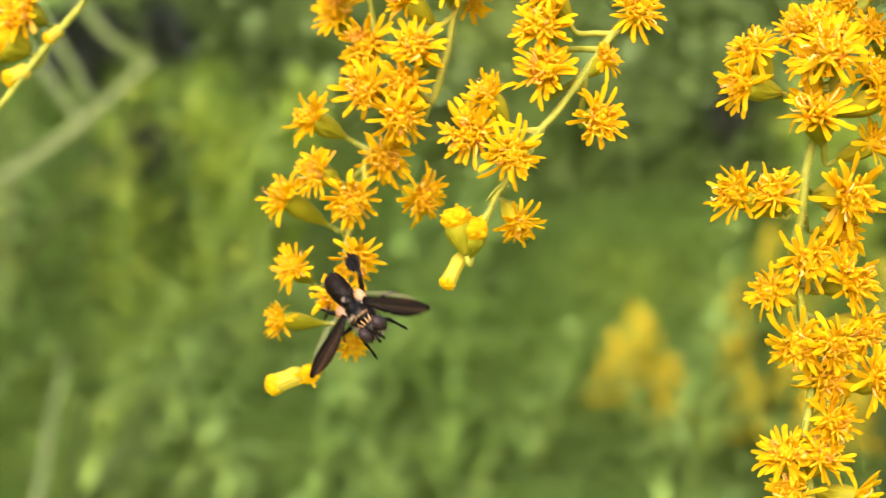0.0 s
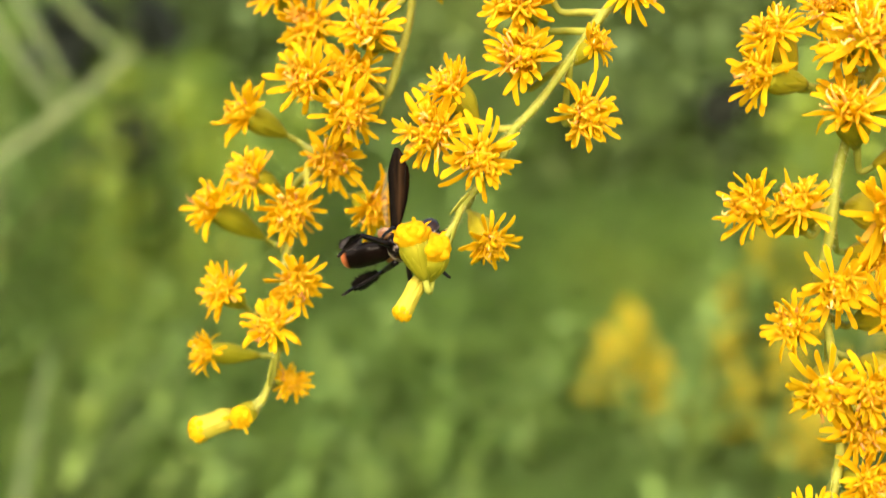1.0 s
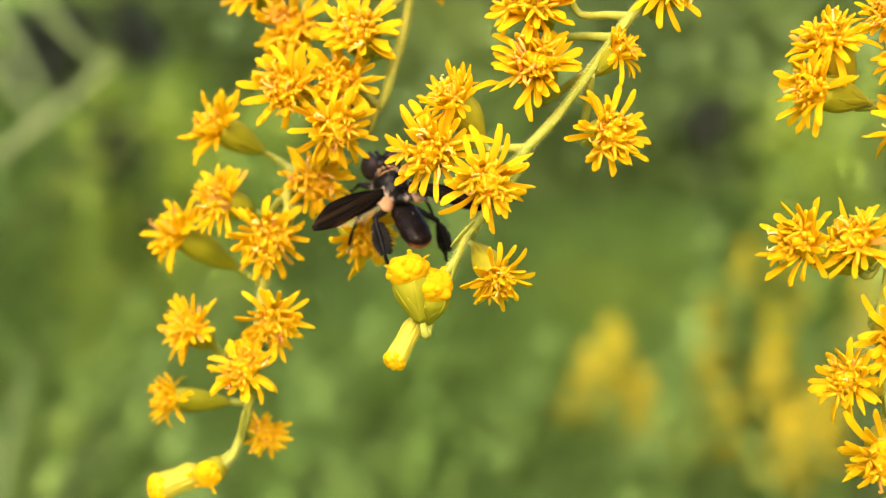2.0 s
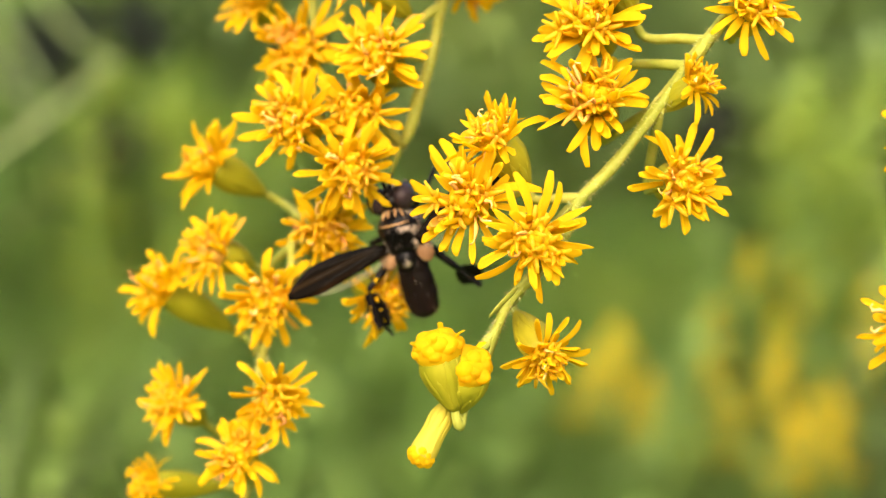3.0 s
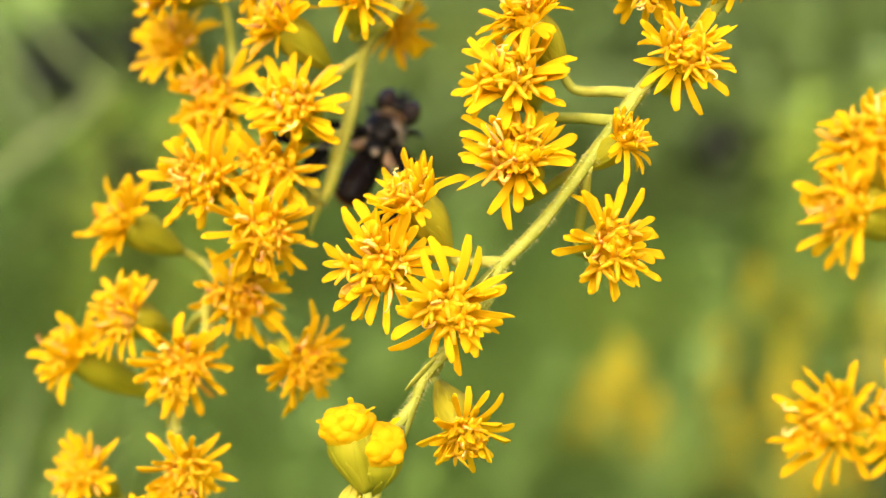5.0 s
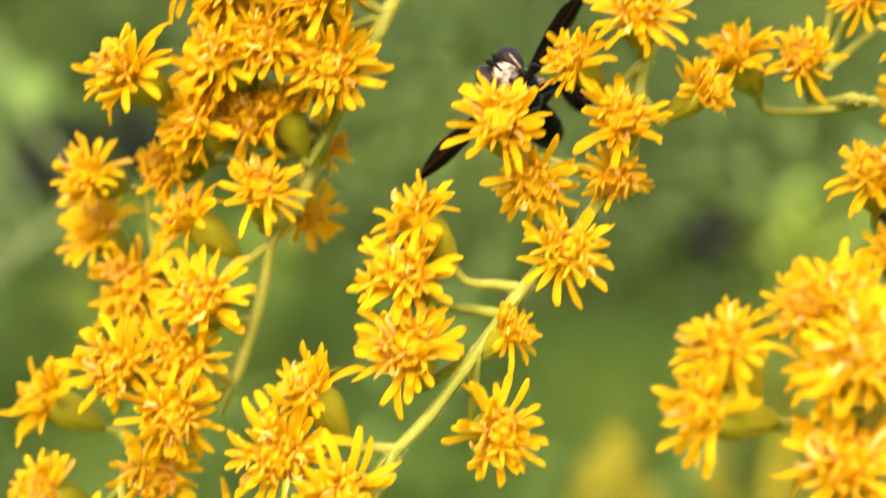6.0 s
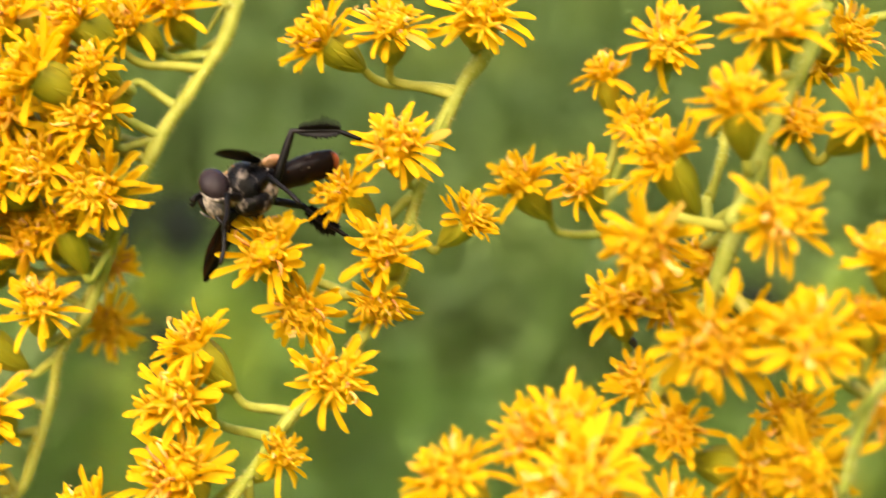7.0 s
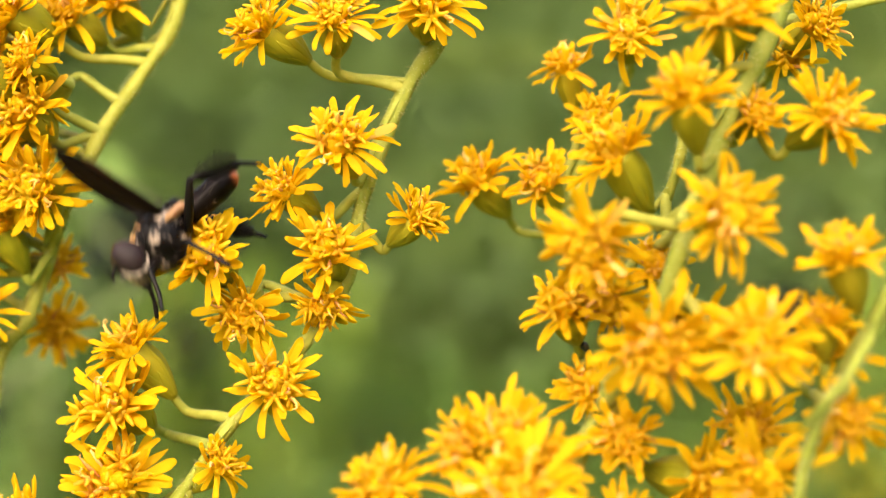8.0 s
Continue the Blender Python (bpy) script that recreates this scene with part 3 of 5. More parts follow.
def meadow():
    r = random.Random(8)
    plain = weed(2, 0.55, False)
    plain.matrix_basis = pose(-0.15, 1.7, bank(-0.15, 1.7), 0, 0, 40)
    for k in range(26):
        y = r.uniform(1.4, 3.0)
        x = r.uniform(-0.4, 0.4) * (0.4 + y)
        copy_thing(plain, pose(x, y, bank(x, y) - 0.1, r.uniform(-15, 15), r.uniform(-15, 15), r.uniform(0, 360)))
    for k in range(34):
        y = r.uniform(1.5, 2.35)
        x = r.uniform(-0.38, 0.38) * (0.3 + y)
        copy_thing(plain, pose(x, y, bank(x, y) - 0.28, r.uniform(-12, 12), r.uniform(-12, 12), r.uniform(0, 360)))
    lime = weed(14, 0.42, False, LIME)
    lime.matrix_basis = pose(-0.40, 2.62, bank(-0.40, 2.62) - 0.05)
    for k in range(9):
        x, y = -0.40 + 0.055 * math.sqrt(k + 1) * math.cos(2.4 * k), 2.62 + 0.05 * math.sqrt(k + 1) * math.sin(2.4 * k)
        copy_thing(lime, pose(x, y, bank(x, y) - 0.05, r.uniform(-12, 12), r.uniform(-12, 12), 70 * k))
    for k in range(8):
        x, y = 0.66 + 0.05 * math.sqrt(k + 1) * math.cos(2.4 * k), 2.62 + 0.05 * math.sqrt(k + 1) * math.sin(2.4 * k)
        copy_thing(lime, pose(x, y, bank(x, y) - 0.05, r.uniform(-12, 12), r.uniform(-12, 12), 70 * k))
    gold = weed(9, 0.30, True)
    spots = ((0.291, 2.353), (0.402, 2.388), (0.47, 2.123), (0.507, 2.519), (0.25, 2.273), (0.329, 2.318), (0.543, 2.337), (0.568, 2.193), (0.542, 2.505), (0.392, 2.257), (0.588, 2.391), (0.346, 2.213), (0.496, 2.262), (0.642, 2.406), (0.62, 2.262), (0.528, 2.148), (0.45, 2.178), (0.594, 2.143))
    for k, (x, y) in enumerate(spots):
        m = pose(x, y, bank(x, y) - 0.12, r.uniform(-4, 4), r.uniform(-4, 4), 60 * k)
        if k:
            copy_thing(gold, m)
        else:
            gold.matrix_basis = m
    long_grass([(-0.62, 0.95, bank(-0.62, 0.95)), (-0.50, 0.95, 0.9), (-0.359, 0.95, 1.211), (-0.308, 0.95, 1.239), (-0.267, 0.95, 1.266), (-0.235, 0.95, 1.291), (-0.206, 0.95, 1.317), (-0.197, 0.95, 1.326)], 0.0077)
    long_grass([(-0.60, 0.95, bank(-0.60, 0.95)), (-0.54, 0.95, 1.0), (-0.44, 0.95, 1.36), (-0.32, 0.95, 1.38), (-0.298, 0.95, 1.36), (-0.28, 0.95, 1.333), (-0.259, 0.95, 1.304), (-0.245, 0.95, 1.287)], 0.0084)
    long_grass([(-0.60, 0.95, bank(-0.60, 0.95)), (-0.54, 0.95, 1.0), (-0.44, 0.95, 1.36), (-0.302, 0.95, 1.402), (-0.284, 0.95, 1.377), (-0.269, 0.95, 1.351), (-0.254, 0.95, 1.328), (-0.239, 0.95, 1.3)], 0.0084)
    long_grass([(-0.60, 0.95, bank(-0.60, 0.95)), (-0.54, 0.95, 1.0), (-0.44, 0.95, 1.36), (-0.281, 0.95, 1.413), (-0.258, 0.95, 1.381), (-0.239, 0.95, 1.355), (-0.221, 0.95, 1.337), (-0.204, 0.95, 1.324)], 0.0077)
    clump = grass_clump(5, 16, 0.8)
    clump.matrix_basis = pose(-0.42, 1.35, bank(-0.42, 1.35), 0, 0, 20)
    for x, y in ((-0.50, 1.9), (-0.75, 2.5), (0.62, 2.2)):
        copy_thing(clump, pose(x, y, bank(x, y), 0, 0, r.uniform(0, 360)))


meadow()


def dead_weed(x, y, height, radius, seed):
    """A clump of near-black leaves on a thin dark stem, standing in for shade on the bank."""
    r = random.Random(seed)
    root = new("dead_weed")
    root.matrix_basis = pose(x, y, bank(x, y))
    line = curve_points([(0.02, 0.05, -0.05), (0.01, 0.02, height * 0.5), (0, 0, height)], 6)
    place("stem", mesh_of("clump_stem", *tube(line, lambda u: 0.004 - 0.002 * u, 6), SHADE_DARK), root, Matrix())
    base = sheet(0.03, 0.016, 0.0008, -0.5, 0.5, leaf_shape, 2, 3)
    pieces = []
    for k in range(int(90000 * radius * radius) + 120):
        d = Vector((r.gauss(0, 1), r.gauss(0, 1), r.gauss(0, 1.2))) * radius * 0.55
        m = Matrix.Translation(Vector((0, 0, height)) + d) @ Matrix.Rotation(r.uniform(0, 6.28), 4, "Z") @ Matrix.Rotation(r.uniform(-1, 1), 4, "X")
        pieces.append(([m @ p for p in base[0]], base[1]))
    tagged(place("seed_head", mesh_of("seed_head", *joined(pieces), SHADE_DARK), root, Matrix(), "near-black leaves coloured as shade"), kind="stuff")
    return tagged(root, "near-black leaf clump standing in for shade among the weeds", "plant", "dead weeds")


# dark clumps added to imitate shaded spots in the background foliage
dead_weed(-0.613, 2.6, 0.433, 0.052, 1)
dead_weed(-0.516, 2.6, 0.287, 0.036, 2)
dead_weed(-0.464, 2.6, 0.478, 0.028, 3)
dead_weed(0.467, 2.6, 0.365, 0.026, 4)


# ---- goldenrod in the foreground ----
def main_stalk():
    line = curve_points([(0, 0, -1.25), (0.004, 0.006, -0.7), (0, 0, -0.2), (0, 0, 0.12)], 10)
    ob = new("goldenrod_stalk")
    ob.matrix_basis = Matrix.Translation(mm(84, 46, 0))
    place("stem", mesh_of("main_stem", *tube(line, lambda u: 0.0028 - 0.001 * u, 10), STEM), ob, Matrix())
    pieces = []
    r = random.Random(4)
    for k in range(40):
        u = -1.0 + k * 0.027
        v, f = leaf_piece(r.uniform(0.05, 0.08), 0.012, r.uniform(-0.6, 0))
        m = Matrix.Translation((0, 0, u)) @ Matrix.Rotation(radians(-90 + r.uniform(-70, 70)), 4, "Z") @ Matrix.Rotation(radians(r.uniform(10, 50)), 4, "X")
        pieces.append(([m @ p for p in v], f))
    place("foliage", mesh_of("stalk_foliage", *joined(pieces), LEAF), ob, Matrix(), "narrow green leaves")
    return tagged(ob, "upright green goldenrod stalk carrying the sprays", "plant")


main_stalk()
spray_a = spray("drooping goldenrod spray of yellow flower heads, budded tip", 11, 3, 44)
spray_b = spray("arching goldenrod spray of open yellow flower heads", 26, -4.0, 43)
spray_c = spray("dense goldenrod spray crowded with yellow flower heads", 43, -7, 42)
spray_d = spray("short goldenrod side spray with few yellow heads", 48, -10, 28)
spray_e = spray("goldenrod spray tip with orange-yellow heads behind the others", -34, 20, 28)
cam.data.dof.focus_object = spray_b
stem(spray_b, 0.50, 0.28, [(84.0, 46.0, 96.0), (66.0, 28.0, 86.0), (38.0, 8.0, 66.0), (26.4, -0.4, 44.2), (25.6, -0.3, 39.8), (24.2, -0.3, 37.5), (23.2, -0.4, 35.4), (22.3, -0.5, 33.0), (21.6, -0.1, 30.8), (21.3, -0.5, 28.6), (20.7, -0.7, 26.1), (18.5, -0.8, 22.8), (16.1, -0.9, 20.1), (14.7, -1.4, 18.3), (12.6, -1.3, 15.2), (10.6, -1.2, 12.5), (8.8, -1.2, 10.5), (8.4, -2.1, 9.2), (6.7, -2.1, 6.9), (5.3, -1.8, 5.2), (4.7, -1.7, 3.7), (3.7, -1.7, 2.3), (3.0, -1.8, 0.3)])
stem(spray_a, 0.52, 0.25, [(84.0, 46.0, 104.0), (60.0, 30.0, 92.0), (28.0, 12.0, 72.0), (12.3, 4.2, 44.9), (11.7, 4.0, 42.8), (11.1, 3.7, 40.3), (9.6, 3.1, 37.5), (8.0, 2.5, 34.7), (7.1, 2.4, 32.7), (5.8, 3.1, 30.2), (4.0, 5.9, 26.9), (3.0, 6.0, 24.2), (1.6, 6.3, 22.2), (1.1, 6.7, 19.7), (0.5, 6.7, 17.1), (-0.4, 6.5, 14.1), (-1.2, 7.4, 13.5), (-4.2, 7.1, 10.1), (-6.5, 7.4, 8.7), (-6.8, 7.5, 5.7), (-8.1, 7.7, 2.3), (-8.4, 8.1, 0.6), (-8.7, 7.8, -2.3), (-8.9, 7.7, -6.1), (-9.9, 8.5, -9.5), (-10.7, 8.4, -10.8)])
stem(spray_c, 0.58, 0.35, [(84.0, 46.0, 88.0), (70.0, 25.0, 76.0), (52.0, 0.0, 58.0), (43.6, -8.2, 42.8), (42.5, -8.4, 40.0), (41.2, -8.8, 36.7), (39.7, -9.3, 33.7), (38.6, -9.1, 30.7), (37.4, -9.3, 27.3), (36.1, -8.8, 23.9), (34.5, -8.9, 21.2), (33.4, -7.5, 19.0), (31.2, -13.5, 15.6), (30.6, -10.0, 11.5), (29.6, -10.0, 8.6), (29.0, -10.0, 6.2), (28.6, -10.0, 2.3), (28.0, -10.0, -1.1), (28.8, -10.0, -6.1), (29.6, -10.0, -12.4), (29.0, -10.0, -16.3), (29.1, -10.0, -18.3), (29.5, -10.0, -21.2), (29.9, -10.0, -26.1)])
stem(spray_d, 0.25, 0.20, [(84.0, 46.0, 70.0), (74.0, 22.0, 58.0), (56.0, -8.7, 40.3), (46.8, -15.5, 27.1), (45.1, -16.0, 23.7), (43.7, -16.4, 21.3), (42.8, -16.5, 20.2), (42.2, -15.5, 18.2), (41.7, -14.5, 15.6)])
stem(spray_e, 0.40, 0.30, [(84.0, 46.0, 112.0), (20.0, 44.0, 104.0), (-20.0, 28.0, 52.0), (-33.5, 20.0, 28.7), (-35.6, 20.0, 25.2), (-38.5, 20.0, 21.8), (-41.3, 20.0, 18.2), (-44.2, 20.0, 14.4), (-47.6, 20.0, 10.4)])
stem(spray_c, 0.35, 0.20, [(41.8, -10.9, 39.3), (38.7, -3.2, 35.2), (38.1, -3.3, 33.1), (37.4, -2.2, 31.0), (35.3, -1.2, 29.5), (32.3, -0.3, 29.8)])

head(spray_b, 14.13, -1.65, 11.82, (0.27, -0.96, 0.05), 3.21, 3.09)
head(spray_b, 9.50, -1.66, 15.82, (-0.16, -0.89, 0.43), 3.30, 3.17)
head(spray_b, 9.30, -1.23, 19.83, (-0.37, -0.88, 0.29), 3.40, 3.28)
head(spray_b, 14.71, -1.82, 16.89, (0.67, -0.53, 0.52), 2.11, 2.61)
head(spray_b, 6.40, -3.75, 8.58, (0.08, -0.98, -0.20), 3.24, 3.12)
head(spray_b, 4.50, -1.44, 13.68, (-0.51, -0.54, 0.67), 2.94, 3.51)
head(spray_b, 3.13, -1.82, 10.42, (-0.31, -0.95, 0.02), 3.40, 3.26)
head(spray_b, 7.21, -2.30, 2.65, (0.32, -0.80, -0.50), 2.58, 3.94)
head(spray_b, 1.66, -5.19, 3.05, (-0.29, -0.24, 0.93), 1.50, 3.5, "bud")
head(spray_b, 3.15, -4.69, 2.15, (0.11, -0.44, 0.89), 1.60, 2.8, "bud")
head(spray_b, 0.99, -3.90, -2.66, (-0.44, -0.24, -0.86), 0.83, 3.14, "tip")
head(spray_b, 17.46, -2.12, 20.97, (0.10, -0.93, 0.36), 2.92, 2.80)
head(spray_b, 9.89, -1.36, 22.75, (-0.54, -0.53, 0.65), 2.80, 3.59)
head(spray_b, 15.79, -1.54, 24.87, (-0.11, -0.89, -0.44), 2.73, 2.63)
head(spray_b, 20.08, -2.04, 25.24, (-0.07, -0.71, -0.70), 2.27, 2.25)
head(spray_b, 20.20, -2.75, 27.86, (-0.09, -0.90, 0.44), 2.86, 2.75)
head(spray_b, 14.04, -3.09, 27.54, (-0.25, -0.89, 0.37), 3.18, 3.05)
head(spray_b, 20.92, -4.21, 33.15, (-0.15, -0.89, 0.43), 2.94, 2.82)
head(spray_b, 17.84, -2.35, 30.99, (-0.65, -0.68, 0.35), 2.37, 2.47)
head(spray_b, 24.59, -1.40, 29.75, (0.62, -0.62, 0.48), 2.26, 2.50)
head(spray_b, 16.56, -2.63, 39.46, (-0.68, -0.62, 0.39), 2.85, 3.17)
head(spray_b, 20.30, -3.74, 39.71, (0.00, -0.82, 0.57), 2.61, 2.51)
head(spray_b, 25.07, -3.34, 40.61, (0.09, -0.92, 0.39), 2.97, 2.85)
head(spray_a, -11.83, 10.74, 12.56, (-0.75, -0.53, 0.39), 3.11, 3.86)
head(spray_a, -11.17, 8.56, 7.36, (-0.64, -0.74, 0.22), 3.06, 2.94)
head(spray_a, -14.41, 10.98, 5.00, (-0.72, -0.53, 0.45), 3.12, 5.04)
head(spray_a, -7.99, 6.98, 4.90, (0.05, -0.95, -0.30), 3.12, 3.01)
head(spray_a, -13.39, 9.73, -1.55, (-0.50, -0.73, 0.47), 2.83, 2.73)
head(spray_a, -7.38, 6.04, -0.72, (0.15, -0.94, -0.31), 2.92, 2.81)
head(spray_a, -9.22, 5.79, -4.13, (-0.17, -0.84, 0.51), 2.79, 2.69)
head(spray_a, -14.74, 11.10, -6.54, (-0.84, -0.53, 0.08), 2.33, 4.42)
head(spray_a, -8.12, 9.88, -8.69, (0.52, -0.84, 0.14), 2.10, 2.03)
head(spray_a, -15.37, 8.97, -12.56, (-0.91, -0.24, -0.35), 1.19, 3.30, "tip")
head(spray_a, -11.92, 8.46, -11.47, (-0.51, -0.79, -0.34), 1.09, 2.49, "bud")
head(spray_a, -3.37, 3.19, 12.19, (0.18, -0.96, -0.21), 3.12, 2.99)
head(spray_a, -4.82, 7.51, 8.85, (0.14, -0.96, -0.25), 3.03, 2.91)
head(spray_a, -1.51, 7.53, 5.27, (0.59, -0.77, -0.25), 3.03, 2.92)
head(spray_a, -6.43, 3.98, 14.74, (-0.29, -0.96, -0.00), 3.40, 3.28)
head(spray_a, -3.04, 4.49, 15.36, (-0.22, -0.97, -0.04), 3.15, 3.04)
head(spray_a, -6.79, 10.08, 19.58, (-0.25, -0.96, -0.14), 3.55, 3.42)
head(spray_a, -1.81, 3.70, 18.44, (-0.18, -0.94, 0.29), 3.41, 3.29)
head(spray_a, -9.83, 13.49, 22.91, (-0.44, -0.78, 0.44), 3.07, 2.96)
head(spray_a, -2.79, 4.24, 23.00, (-0.67, -0.53, 0.52), 2.84, 3.68)
head(spray_a, 1.26, 2.87, 24.40, (0.07, -0.81, 0.58), 2.73, 2.62)
head(spray_a, 3.10, 12.35, 24.19, (0.45, -0.88, -0.15), 2.50, 2.41)
head(spray_a, -9.45, 9.05, 25.76, (-0.62, -0.77, 0.16), 2.94, 2.82)
head(spray_a, -4.53, 7.18, 26.15, (-0.72, -0.67, -0.20), 2.81, 2.96)
head(spray_a, -6.01, 1.35, 30.57, (-0.61, -0.73, 0.32), 3.27, 3.20)
head(spray_a, -1.75, 3.46, 31.19, (-0.19, -0.97, 0.12), 2.77, 2.66)
head(spray_a, 5.08, 0.34, 30.82, (-0.07, -0.91, 0.40), 3.03, 2.91)
head(spray_a, 2.47, 2.79, 29.03, (-0.30, -0.53, 0.79), 2.46, 3.01)
head(spray_a, 4.88, -0.19, 35.65, (-0.45, -0.74, -0.50), 2.93, 2.81)
head(spray_a, -0.13, 3.37, 32.67, (-0.46, -0.80, -0.38), 2.60, 2.50)
head(spray_a, 1.73, -2.38, 36.87, (-0.77, -0.55, 0.32), 3.21, 3.78)
head(spray_a, 3.53, -0.78, 40.30, (-0.67, -0.64, 0.39), 2.98, 3.25)
head(spray_a, 6.00, 1.66, 40.61, (-0.52, -0.79, 0.33), 2.91, 2.80)
head(spray_a, 8.09, 3.33, 42.06, (-0.29, -0.78, 0.55), 2.97, 2.85)
head(spray_a, 4.18, 7.69, 27.71, (0.47, -0.88, 0.09), 1.94, 1.86)
head(spray_c, 22.90, -12.22, 4.06, (-0.79, -0.53, 0.31), 3.11, 5.09)
head(spray_c, 25.90, -12.49, 4.20, (-0.46, -0.80, 0.39), 3.10, 2.99)
head(spray_c, 23.29, -12.60, 13.24, (-0.84, -0.53, 0.08), 3.11, 4.06)
head(spray_c, 24.11, -12.06, 16.11, (-0.48, -0.53, 0.70), 2.97, 3.60)
head(spray_c, 29.39, -13.00, 10.88, (-0.24, -0.76, 0.61), 3.77, 3.63)
head(spray_c, 30.03, -14.60, 15.85, (-0.13, -0.91, 0.39), 3.49, 3.35)
head(spray_c, 34.71, -10.00, 8.57, (0.77, -0.53, 0.36), 2.71, 3.39)
head(spray_c, 32.10, -12.00, 3.88, (0.51, -0.85, -0.12), 4.02, 3.86)
head(spray_c, 32.00, -10.00, 0.77, (0.57, -0.82, -0.11), 2.94, 2.83)
head(spray_c, 28.72, -11.50, -1.40, (0.15, -0.98, -0.15), 3.25, 3.12)
head(spray_c, 25.81, -12.00, -4.14, (-0.74, -0.63, 0.24), 2.79, 3.09)
head(spray_c, 32.47, -11.00, -3.12, (0.54, -0.79, 0.29), 3.38, 3.24)
head(spray_c, 28.01, -12.00, -8.48, (-0.22, -0.88, -0.41), 3.35, 3.22)
head(spray_c, 30.76, -13.00, -8.58, (0.36, -0.90, -0.25), 3.21, 3.09)
head(spray_c, 33.93, -10.00, -7.29, (0.74, -0.66, -0.16), 3.17, 3.39)
head(spray_c, 30.51, -11.00, -11.46, (0.27, -0.93, -0.24), 3.04, 2.92)
head(spray_c, 34.61, -12.00, -11.54, (0.64, -0.75, 0.15), 3.35, 3.22)
head(spray_c, 31.13, -11.00, -15.15, (0.43, -0.90, 0.02), 2.92, 2.81)
head(spray_c, 27.24, -11.00, -18.14, (-0.39, -0.76, 0.53), 3.15, 3.03)
head(spray_c, 30.23, -11.50, -18.33, (0.25, -0.74, 0.62), 2.91, 2.80)
head(spray_c, 27.71, -11.00, -21.63, (-0.25, -0.87, 0.43), 2.92, 2.81)
head(spray_c, 33.39, -11.00, -21.80, (0.84, -0.53, -0.10), 3.04, 4.03)
head(spray_c, 35.01, -12.00, 12.39, (0.79, -0.53, 0.31), 3.13, 4.11)
head(spray_a, 2.08, 0.83, 38.57, (-0.56, -0.78, 0.28), 3.03, 2.91)
head(spray_a, -1.10, 1.28, 40.79, (-0.37, -0.88, 0.32), 3.05, 2.93)
head(spray_a, -0.79, 1.53, 35.27, (-0.56, -0.81, 0.18), 2.99, 2.87)
head(spray_a, 1.88, 2.95, 34.16, (-0.43, -0.87, -0.26), 2.80, 2.70)
head(spray_a, -2.61, 5.18, 28.42, (-0.59, -0.80, 0.07), 3.02, 2.91)
head(spray_c, 36.62, -6.48, 26.79, (-0.13, -0.76, 0.64), 2.19, 2.10)
head(spray_c, 44.34, -9.85, 22.86, (-0.11, -0.75, 0.65), 2.61, 2.51)
head(spray_c, 37.20, -5.68, 24.21, (-0.04, -0.74, -0.67), 2.35, 2.25)
head(spray_c, 34.31, -7.22, 25.22, (-0.38, -0.71, -0.59), 2.30, 2.29)
head(spray_c, 45.05, -1.85, 39.97, (0.51, -0.82, 0.25), 2.45, 2.36)
head(spray_c, 27.65, 5.31, 32.80, (-0.54, -0.64, 0.54), 2.88, 3.14)
head(spray_c, 31.25, 4.15, 32.55, (-0.30, -0.83, 0.46), 2.62, 2.51)
head(spray_c, 34.42, -8.91, 31.97, (-0.48, -0.53, 0.70), 2.96, 3.70)
head(spray_c, 33.17, -13.30, 27.22, (-0.25, -0.86, -0.44), 2.92, 2.81)
head(spray_c, 32.18, -6.89, 24.72, (-0.25, -0.76, 0.60), 2.64, 2.54)
head(spray_c, 36.00, -13.41, 22.72, (0.04, -0.93, -0.36), 3.40, 3.27)
head(spray_c, 38.92, -14.45, 28.34, (0.44, -0.90, -0.05), 2.88, 2.77)
head(spray_c, 37.33, -13.84, 33.65, (-0.21, -0.66, 0.72), 2.78, 2.97)
head(spray_c, 40.86, -9.14, 33.75, (0.31, -0.87, 0.37), 1.92, 1.85)
head(spray_c, 44.08, -10.64, 33.50, (0.54, -0.75, 0.38), 2.90, 2.79)
head(spray_c, 39.19, -12.48, 37.76, (-0.10, -0.84, 0.54), 2.95, 2.84)
head(spray_c, 35.77, 2.56, 40.62, (-0.07, -0.93, 0.35), 2.94, 2.83)
head(spray_c, 32.45, 4.30, 39.04, (-0.20, -0.54, 0.82), 2.25, 2.67)
head(spray_c, 34.28, 3.78, 36.16, (-0.49, -0.84, 0.25), 2.24, 2.15)
head(spray_c, 44.11, 1.07, 39.01, (0.29, -0.92, 0.27), 2.24, 2.16)
head(spray_c, 29.26, -11.69, 18.50, (-0.06, -0.86, 0.50), 2.86, 2.75)
head(spray_c, 33.29, -6.86, 20.83, (-0.39, -0.79, 0.48), 2.38, 2.28)
head(spray_c, 30.89, -12.20, 17.27, (-0.37, -0.88, 0.31), 2.84, 2.74)
head(spray_c, 27.71, -12.11, 18.06, (-0.76, -0.61, 0.22), 2.35, 2.64)
head(spray_c, 38.45, -8.50, 16.65, (0.66, -0.72, -0.12), 3.05, 3.60)
head(spray_c, 40.13, -15.20, 22.55, (-0.17, -0.88, 0.45), 3.03, 2.91)
head(spray_c, 40.99, -7.59, 18.93, (-0.20, -0.90, 0.40), 2.68, 2.58)
head(spray_c, 38.80, -8.00, 24.03, (0.40, -0.74, -0.54), 2.15, 2.06)
head(spray_c, 28.68, -13.30, 15.28, (-0.44, -0.85, 0.28), 2.44, 2.34)
head(spray_c, 34.87, -9.36, 14.53, (0.00, -0.91, 0.41), 2.56, 2.46)
head(spray_d, 40.82, -12.73, 17.03, (-0.60, -0.74, -0.29), 2.80, 2.69)
head(spray_d, 44.08, -13.58, 26.56, (-0.34, -0.56, 0.75), 2.48, 2.91)
